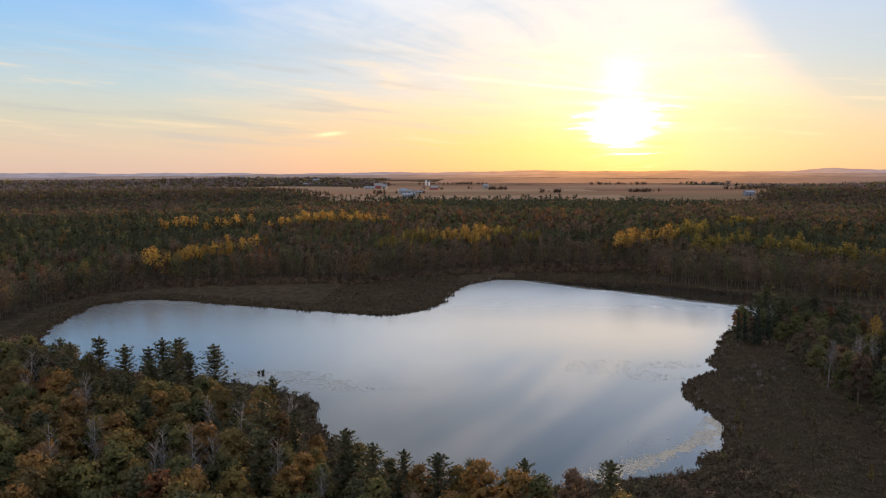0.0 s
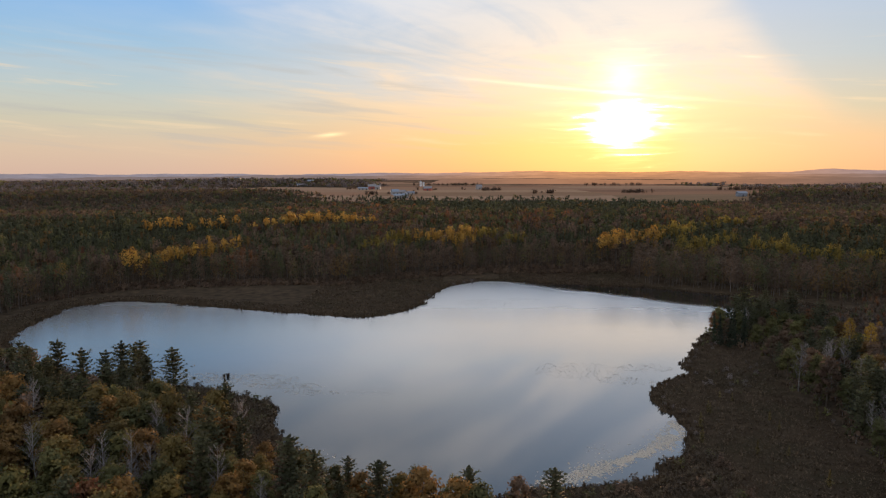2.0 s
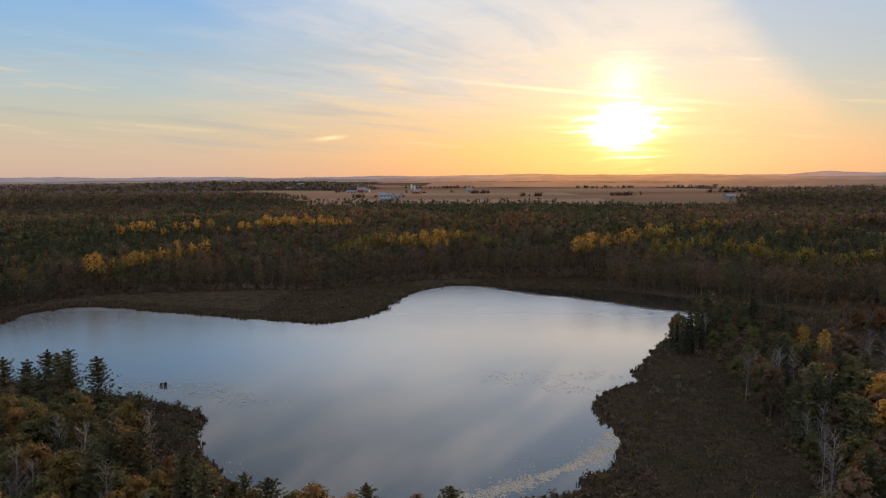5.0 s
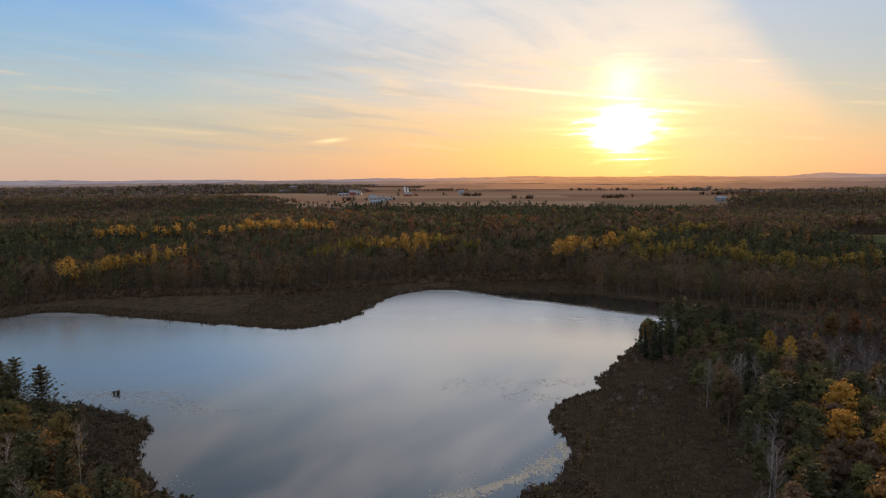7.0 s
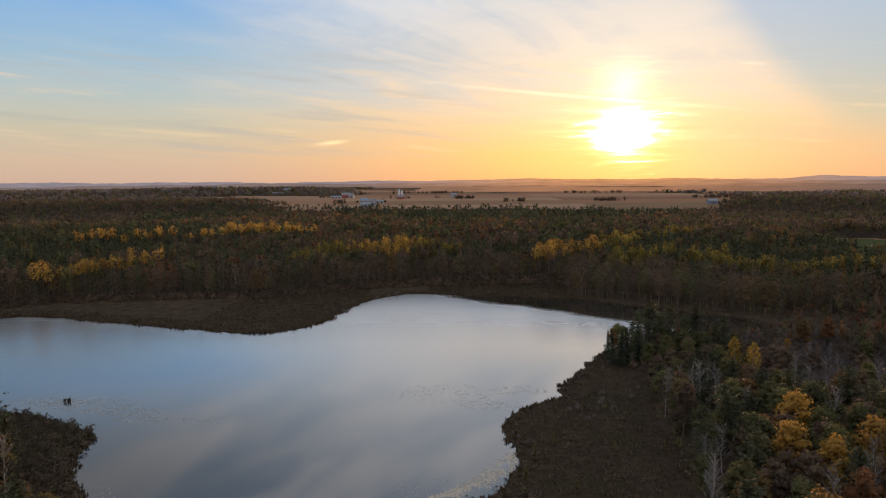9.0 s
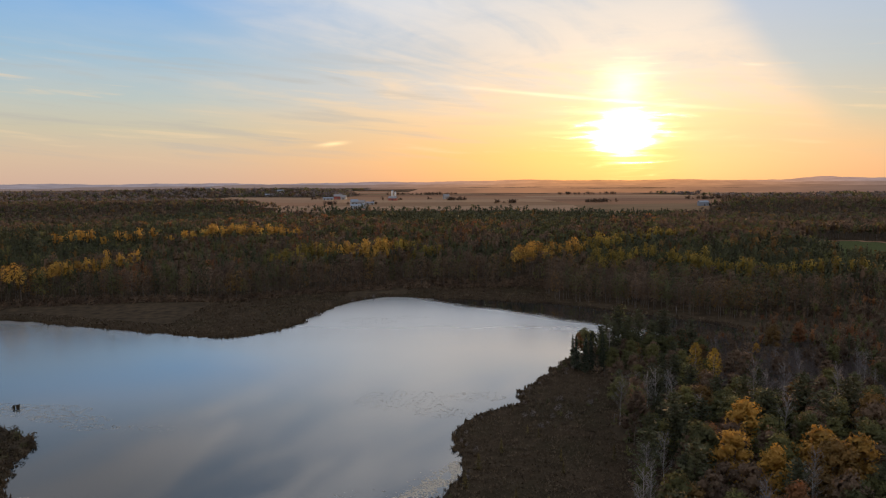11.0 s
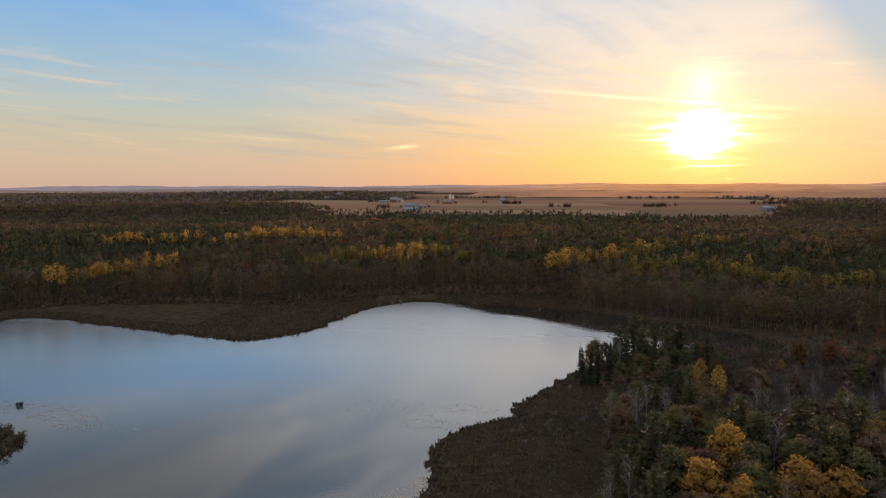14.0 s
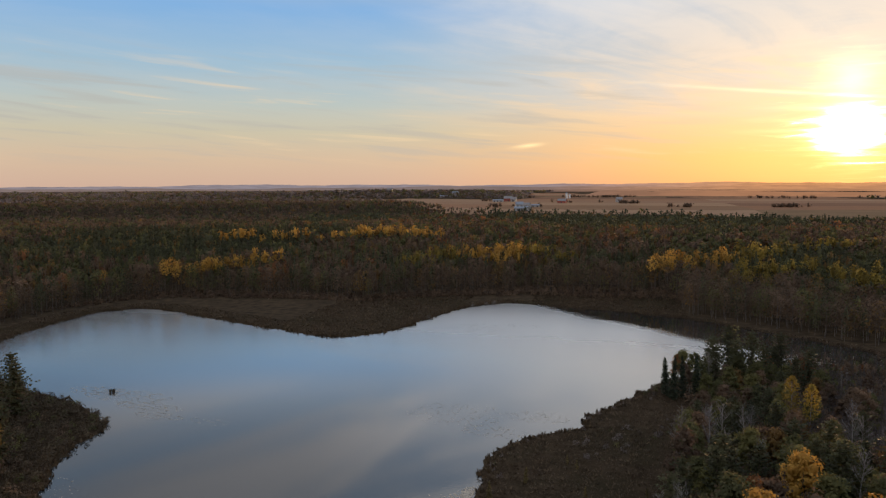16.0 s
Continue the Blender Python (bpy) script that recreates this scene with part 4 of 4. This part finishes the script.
def box(bm, x0, x1, y0, y1, z0, z1):
    m = Matrix.Translation(((x0 + x1) / 2, (y0 + y1) / 2, (z0 + z1) / 2)) @ Matrix.Diagonal((x1 - x0, y1 - y0, z1 - z0, 1))
    bmesh.ops.create_cube(bm, size=1, matrix=m)


def part(name, bm, mat, parent, label=""):
    me = bpy.data.meshes.new(name)
    bm.to_mesh(me)
    bm.free()
    me.materials.append(mat)
    ob = new(name, me)
    ob.parent = parent
    return tagged(ob, label)


def farm_building(name, label, x, y, turn, w, d, h, rise, wall, roof, doors=1, windows=3):
    """Gabled building with eaves, openings and, on houses, a chimney."""
    root = tagged(new(name), label, name.replace("_", " "), "farm buildings")
    root.matrix_basis = pose(x, y, float(ground_height([x], [y])[0]) - .2, 0, 0, turn)
    bm = bmesh.new()
    box(bm, -w / 2, w / 2, -d / 2, d / 2, 0, h)
    for sx in (-1, 1):
        vs = [bm.verts.new((sx * w / 2, -d / 2, h)), bm.verts.new((sx * w / 2, d / 2, h)), bm.verts.new((sx * w / 2, 0, h + rise))]
        bm.faces.new(vs)
    part("wall", bm, wall, root)
    bm = bmesh.new()
    for sy in (-1, 1):
        lo, hi = (sy * (d / 2 + .5), h - .5 * rise / (d / 2)), (0, h + rise)
        q = [bm.verts.new((sx * (w / 2 + .4), yy, zz + off)) for off in (0, .2) for sx, (yy, zz) in ((-1, lo), (1, lo), (1, hi), (-1, hi))]
        for f in ((0, 1, 2, 3), (4, 5, 6, 7), (0, 1, 5, 4), (1, 2, 6, 5), (2, 3, 7, 6), (3, 0, 4, 7)):
            bm.faces.new([q[i] for i in f])
    bmesh.ops.recalc_face_normals(bm, faces=bm.faces)
    part("roof", bm, roof, root)
    for i in range(doors):
        bm = bmesh.new()
        c = (i - (doors - 1) / 2) * w / max(doors, 1)
        box(bm, c - .9, c + .9, -d / 2 - .06, -d / 2 + .05, 0, min(2.6, h * .8))
        part("door", bm, DARK, root)
    for i in range(windows):
        bm = bmesh.new()
        c = (i - (windows - 1) / 2) * w / max(windows, 1) + 1.6
        if c < w / 2 - .6:
            box(bm, c - .5, c + .5, -d / 2 - .05, -d / 2 + .05, h * .45, h * .45 + 1.2)
            part("window", bm, DARK, root)
        else:
            bm.free()


def silo(x, y, r, h):
    root = tagged(new("silo"), "pale concrete silo with a domed metal cap", "silo", "farm buildings")
    root.matrix_basis = pose(x, y, float(ground_height([x], [y])[0]) - .2)
    bm = bmesh.new()
    bmesh.ops.create_cone(bm, cap_ends=True, segments=20, radius1=r, radius2=r, depth=h, matrix=Matrix.Translation((0, 0, h / 2)))
    part("body", bm, CONCRETE, root)
    bm = bmesh.new()
    bmesh.ops.create_uvsphere(bm, u_segments=20, v_segments=8, radius=r * 1.03, matrix=Matrix.Translation((0, 0, h)) @ Matrix.Diagonal((1, 1, .6, 1)))
    part("cap", bm, TIN, root, "domed metal cap")


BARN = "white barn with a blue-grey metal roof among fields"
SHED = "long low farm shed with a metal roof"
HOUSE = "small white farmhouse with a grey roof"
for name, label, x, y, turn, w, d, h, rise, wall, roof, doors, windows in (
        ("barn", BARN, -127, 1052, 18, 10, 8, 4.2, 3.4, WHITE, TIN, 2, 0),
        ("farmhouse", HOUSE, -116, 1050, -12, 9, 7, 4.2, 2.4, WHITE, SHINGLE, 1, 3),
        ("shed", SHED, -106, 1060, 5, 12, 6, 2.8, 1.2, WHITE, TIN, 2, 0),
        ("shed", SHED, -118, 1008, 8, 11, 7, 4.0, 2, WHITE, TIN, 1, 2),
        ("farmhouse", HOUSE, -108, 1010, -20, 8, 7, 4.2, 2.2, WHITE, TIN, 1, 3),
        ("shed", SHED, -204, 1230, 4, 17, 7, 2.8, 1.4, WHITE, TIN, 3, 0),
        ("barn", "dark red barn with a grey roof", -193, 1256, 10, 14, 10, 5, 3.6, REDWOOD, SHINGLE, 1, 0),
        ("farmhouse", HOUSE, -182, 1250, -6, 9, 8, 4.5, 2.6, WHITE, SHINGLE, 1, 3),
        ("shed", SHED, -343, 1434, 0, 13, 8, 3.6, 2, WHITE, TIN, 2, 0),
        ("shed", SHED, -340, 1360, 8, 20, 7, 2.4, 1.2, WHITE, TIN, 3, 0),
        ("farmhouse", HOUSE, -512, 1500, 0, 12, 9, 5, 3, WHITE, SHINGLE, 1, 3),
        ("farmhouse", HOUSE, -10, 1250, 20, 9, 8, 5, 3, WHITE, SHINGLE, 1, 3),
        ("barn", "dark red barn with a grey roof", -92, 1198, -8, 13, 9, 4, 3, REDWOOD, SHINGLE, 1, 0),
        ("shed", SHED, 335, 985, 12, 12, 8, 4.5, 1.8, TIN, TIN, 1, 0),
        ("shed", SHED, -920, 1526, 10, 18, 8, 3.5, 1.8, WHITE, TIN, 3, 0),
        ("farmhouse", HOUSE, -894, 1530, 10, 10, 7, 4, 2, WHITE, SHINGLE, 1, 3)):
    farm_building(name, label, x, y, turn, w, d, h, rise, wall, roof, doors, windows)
silo(-129, 1466, 2.2, 10), silo(-123, 1464, 1.8, 8), silo(-133, 1060, 1.6, 6.5)


# ---- marsh plants and the water's surface ----
def tussock(seed, blades, height, spread, lean=.5):
    """A tuft of dry sedge blades standing up and leaning out."""
    r = np.random.default_rng(seed)
    a = r.uniform(0, 6.28, blades)
    c = np.stack([np.cos(a), np.sin(a), np.zeros(blades)], 1) * (spread * r.uniform(.1, .8, blades))[:, None]
    out = np.stack([np.cos(a), np.sin(a), np.zeros(blades)], 1)
    side = np.stack([-np.sin(a), np.cos(a), np.zeros(blades)], 1) * (spread * .28)
    h = height * r.uniform(.6, 1.15, blades)[:, None]
    tip = c + out * spread * lean * r.uniform(.2, 1, blades)[:, None] + h * (0, 0, 1)
    low = c - (0, 0, .25)
    v = np.stack([low - side, low + side, tip + side * .35, tip - side * .35], 1).reshape(-1, 3)
    none = (np.zeros((0, 3)), np.zeros((0, 4), int))
    return none, (v, np.arange(blades * 4).reshape(-1, 4))


def shrub(seed, n, leaf, height, spread):
    r = np.random.default_rng(seed)
    d = r.normal(size=(n, 3))
    d /= np.linalg.norm(d, axis=1)[:, None]
    d[:, 2] = np.abs(d[:, 2])
    c = d * r.uniform(.55, 1.1, (n, 1)) * (spread, spread, height) + (0, 0, .1)
    stem = join([tube((0, 0, -.3), (r.normal() * .3, r.normal() * .3, height * .8), .05, .02, 3) for _ in range(3)])
    return stem, clumps(c, leaf * r.uniform(.6, 1.3, n), r, .6, d)


def sapling(seed, stems, height, spread):
    """A spray of thin bare stems and twigs."""
    r = np.random.default_rng(seed)
    out = []
    for _ in range(stems):
        a = r.uniform(0, 6.28)
        p = np.array((r.normal() * .3, r.normal() * .3, height * r.uniform(-.03, .45)))
        q = p + (np.cos(a) * spread * r.uniform(.2, 1), np.sin(a) * spread * r.uniform(.2, 1), height * r.uniform(.3, .55))
        out.append(tube(p, q, .05, .03, 3))
    return NOTHING, join(out)


def marsh_plants():
    r = np.random.default_rng(91)
    # fringe along the water
    a = LAKE
    b = np.roll(LAKE, -1, 0)
    pts = []
    for p, q in zip(a, b):
        L = np.hypot(*(q - p))
        n = int(L * 1.6) + 1
        k = r.uniform(0, 1, n)[:, None]
        pts.append(p + (q - p) * k + r.normal(size=(n, 2)) * 1.5)
    p = np.concatenate(pts)
    p = p[shore_distance(p[:, 0], p[:, 1]) > -.5]
    size = r.uniform(.35, 1.25, len(p)) * np.where(p[:, 1] > 325, .75, 1.0)
    woods("shore_sedge", "fringe of dry brown sedge along the shore", [tussock(10 + i, 9, .7, .7) for i in range(5)], p[:, 0], p[:, 1],
          np.maximum(ground_height(p[:, 0], p[:, 1]), -.15), size, LEAF["sedge"], BARK, 92)
    # tall reeds standing in the shallows below the far marsh
    p = np.concatenate([a + (b - a) * r.uniform(0, 1, (1, 1)) + r.normal(size=(1, 2)) * .8 for a, b in zip(LAKE, np.roll(LAKE, -1, 0)) for _ in range(3) if a[1] > 328 and a[0] < 5])
    p = p[(waves(p[:, 0], p[:, 1], .22, 15) > -.1)]
    woods("shore_reeds", "tall thin brown reeds in the shallows", [tussock(20 + i, 7, 1.5, .5, .5) for i in range(4)], p[:, 0], p[:, 1], np.full(len(p), -.1), r.uniform(.5, 1.2, len(p)), LEAF["sedge"], BARK, 98)
    # tussocks over the open marsh
    x, y = scatter(-245, 240, 100, 492, 1.7, .48, r)
    s = shore_distance(x, y)
    left, right = near_wood(x, y, s)
    keep = (s > 0) & ~left & ~right & (y < far_front(x)) & ((y < 330) & (r.uniform(0, 1, len(x)) < .95) | (r.uniform(0, 1, len(x)) < .6))
    x, y = x[keep], y[keep]
    woods("marsh_tussocks", "brown sedge tussocks covering the marsh", [tussock(30 + i, 6, .38, .85, 1.3) for i in range(6)], x, y, ground_height(x, y), r.uniform(.5, 1.2, len(x)) * np.where(y > 325, 1.5, 1.0), LEAF["sedge"], BARK, 93)
    # low scrub on the left point, at the front bank and thinly over the right marsh
    x, y = scatter(-140, 110, 96, 320, 2.6, .48, r)
    s = shore_distance(x, y)
    left, right = near_wood(x, y, s)
    point = (x < -30) & (s > .3) & (s < 24) & (y > 140)
    bank = (x > -40) & (x < 62) & (y < 175) & (s > 1)
    marsh = (x > 40) & (s > 1.5) & ~right & (waves(x, y, .09, 41) > .35 + .45 * (s < 18)) & (r.uniform(0, 1, len(x)) < .75)
    edge = (x > 40) & (s > 1.0) & (s < 4) & (r.uniform(0, 1, len(x)) < .6)
    k = point | bank | marsh | edge
    x, y, s, bk, ed = x[k], y[k], s[k], (point | bank)[k], edge[k]
    size = r.uniform(.55, 1.15, len(x)) * np.where(bk, 1.0, np.where(ed, .45, .55))
    pick = r.uniform(0, 1, len(x))
    for nm, label, mat, w in (("brown_scrub", "low dark brown scrub along the marsh and banks", "scrub", (pick < .5) | (pick < .8) & bk), ("olive_scrub", "low olive scrub along the marsh and banks", "olive", (pick >= .8) & (pick < .9)),
                              ("leafless_scrub", "low leafless grey-mauve scrub on the marsh", "mauve", (pick >= .5) & (pick < .8) & ~bk),
                              ("withered_scrub", "low withered brown scrub on the banks", "brown", pick >= .9)):
        woods(nm, label, [shrub(50 + i, 64, .26, 2.3, 1.5) for i in range(6)], x[w], y[w], ground_height(x[w], y[w]), size[w], LEAF[mat], BARK, 94)
    # undergrowth below the near woods
    x, y = scatter(-170, 220, 100, 345, 4.2, .48, r)
    s = shore_distance(x, y)
    left, right = near_wood(x, y, s)
    k = (left & (x > -.72 * y - 10) | right & (x < 92 + .56 * (y - 28))) & (s > 2)
    x, y = x[k], y[k]
    pick = r.uniform(0, 1, len(x))
    for nm, label, mat, w in (("brown_undergrowth", "dark brown undergrowth below the near trees", "brown", pick < .7), ("olive_undergrowth", "olive undergrowth below the near trees", "olive", pick >= .7)):
        woods(nm, label, [shrub(160 + i, 26, .5, 3.2, 1.7) for i in range(6)], x[w], y[w], ground_height(x[w], y[w]), r.uniform(.5, 1.3, w.sum()), LEAF[mat], TWIG, 96)
    # close-grown leafless saplings on the wet ground behind the right bank
    x, y = scatter(112, 200, 205, 345, 2.2, .48, r)
    _, right = near_wood(x, y, shore_distance(x, y))
    thick = smooth(y, 205, 245) * smooth(x, 118, 142)
    k = right & (r.uniform(0, 1, len(x)) < thick)
    x, y = x[k], y[k]
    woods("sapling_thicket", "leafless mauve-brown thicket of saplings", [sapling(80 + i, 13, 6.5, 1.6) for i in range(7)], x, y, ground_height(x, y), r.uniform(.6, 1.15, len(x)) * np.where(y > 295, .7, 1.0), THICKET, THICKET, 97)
    # understorey at the feet of the far trees
    x, y = scatter(-260, 260, 300, 512, 3.2, .48, r)
    f = y - far_front(x)
    k = (f > -5) & (f < 12) & (shore_distance(x, y) > 5)
    x, y = x[k], y[k]
    woods("far_understorey", "brown bushes at the edge of the far woods", [shrub(60 + i, 26, .6, 2.6, 1.9) for i in range(5)], x, y, ground_height(x, y), r.uniform(.5, 1.2, len(x)), LEAF["brown"], BARK, 95)


marsh_plants()


SAPLINGS = ((60.3, 183.6, 1.0), (71.3, 176.6, 0.8), (79.9, 158.6, 0.9), (95.9, 202.0, 0.9), (75.8, 220.5, 0.6), (78.1, 175.5, 0.6), (63.0, 194.7, 1.0), (78.6, 217.9, 0.6), (68.6, 205.4, 0.8), (83.0, 200.8, 0.7), (68.5, 207.1, 0.8), (82.9, 193.8, 0.7))


def larch_sapling(x, y, size):
    root = tagged(new("larch_sapling"), "small yellow-green larch sapling standing in the marsh", "sapling", "saplings on the marsh")
    root.matrix_basis = pose(x, y, float(ground_height([x], [y])[0]))
    t, c = conifer(int(x * 7 + y), 4.2 * size, 1.25 * size, 11, 6, 4, .26 * size, .1, .06, .3, 5, .9)
    for nm, (v, q), m in (("trunk", t, BARK), ("crown", c, LEAF["tawny"])):
        ob = new(nm, mesh_from(nm, v, q, [m]))
        ob.parent = root


for sx, sy, k in SAPLINGS:
    larch_sapling(sx, sy, k)


def floating(name, label, mat, centres, sizes, seed):
    """Flat irregular leaves or rafts lying on the water, with a little thickness."""
    r = np.random.default_rng(seed)
    n = len(centres)
    a0 = r.uniform(0, 6.28, n)
    ang = a0[:, None] + np.arange(6) * np.pi / 3
    rad = sizes[:, None] * r.uniform(.6, 1.15, (n, 6))
    top = np.stack([centres[:, 0, None] + np.cos(ang) * rad * 1.3, centres[:, 1, None] + np.sin(ang) * rad, np.repeat(r.uniform(.008, .05, n)[:, None], 6, 1)], 2)
    low = top * (1, 1, 0) + (0, 0, -.02)
    v = np.concatenate([top, low], 1).reshape(-1, 3)
    k = (np.arange(n) * 12)[:, None]
    q = [np.array([0, 1, 2, 3]) + k, np.array([0, 3, 4, 5]) + k] + [np.array([i, i + 6, (i + 1) % 6 + 6, (i + 1) % 6]) + k for i in range(6)]
    tagged(new(name, mesh_from(name, v, np.concatenate(q), [mat])), label, "floating plants", kind="stuff")


def water_plants():
    r = np.random.default_rng(17)
    pads, N = material("lily_pads")
    island = N.add("ShaderNodeNewGeometry").outputs["Random Per Island"]
    finish(N, N.ramp(island, [(0.0, (.16, .145, .12)), (.6, (.28, .25, .21)), (1.0, (.38, .345, .29))]), .35, None, 0, .5)
    scum = leaf_material("pale_algae", (.34, .29, .225), (.43, .365, .285), (.52, .45, .36), 0.0)
    pts = []
    for cx, cy, lx, ly, n in ((-72, 236, 17, 7, 900), (-86, 238, 12, 5, 420), (-58, 229, 13, 4, 520), (-48, 222, 9, 3, 260), (-30, 222, 8, 3, 60), (5, 384, 14, 11, 420), (25, 395, 10, 6, 160), (-45, 332, 22, 5, 200),
                              (38, 252, 17, 11, 480), (52, 240, 10, 5, 200), (62, 257, 9, 6, 200), (-150, 345, 60, 10, 260), (15, 452, 15, 3, 120), (-12, 440, 10, 6, 80), (-38, 168, 12, 8, 120), (40, 178, 10, 6, 60)):
        n = int(n * 1.7)
        a, d = r.uniform(0, 6.28, n), np.sqrt(r.uniform(0, 1, n))
        q = np.stack([cx + np.cos(a) * d * lx, cy + np.sin(a) * d * ly], 1)
        k = waves(q[:, 0], q[:, 1] * 2, 1.1, 61) + r.normal(size=len(q)) * .4 > 0
        pts.append(q[k])
    p = np.concatenate(pts)
    p = p[shore_distance(p[:, 0], p[:, 1]) < -.3]
    floating("lily_pads", "scattered lily pads floating on the lake", pads, p, r.uniform(.07, .2, len(p)), 18)
    # pale raft drifting off the right bank
    t = r.uniform(0, 1, 4200)
    way = np.array(((58.5, 200), (56, 191), (52, 184.5), (45, 177), (39, 172), (33, 167), (27, 162.5), (19, 158.5)))
    seg = t * (len(way) - 1)
    i = np.minimum(seg.astype(int), len(way) - 2)
    q = way[i] + (way[i + 1] - way[i]) * (seg - i)[:, None] + r.normal(size=(len(t), 2)) * (.8 + 1.3 * np.sin(t * 5 + .6) ** 2)[:, None]
    q = q[(waves(q[:, 0], q[:, 1], .9, 63) > -.5)]
    q = q[shore_distance(q[:, 0], q[:, 1]) < -.4]
    floating("floating_algae", "pale raft of algae drifting along the bank", scum, q, r.uniform(.08, .24, len(q)), 19)


water_plants()


def reed_island(x, y, size):
    root = tagged(new("reed_clump"), "small dark clump of reeds standing in the lake", "reeds")
    root.matrix_basis = pose(x, y, 0)
    for i, (dx, k) in enumerate(((-.8, .75), (.5, 1.0))):
        _, (v, q) = tussock(300 + i, 34, 1.3 * k * size, .55 * size, .9)
        ob = new("tuft", mesh_from("tuft", v + (dx * size, 0, 0), q, [LEAF["scrub"]]))
        ob.parent = root


reed_island(-80.3, 238, 1.0)


def drowned_bush(x, y, size, seed):
    root = tagged(new("drowned_bush"), "dead leafless bush standing in shallow water", "bush", "dead bushes in the lake")
    root.matrix_basis = pose(x, y, -.2)
    for nm, m, (v, q) in (("stem", BARK, tube((0, 0, -.3), (.1, 0, 1.6 * size), .07, .04, 5)), ("twigs", TWIG, sapling(seed, 26, 4.2 * size, 1.5 * size)[1])):
        ob = new(nm, mesh_from(nm, v, q, [m]))
        ob.parent = root


for i, (bx, by, k) in enumerate(((-14, 441, .8), (-8, 448, .7), (-3, 449, 1.0), (-25, 398, .7))):
    drowned_bush(bx, by, k, 500 + i)
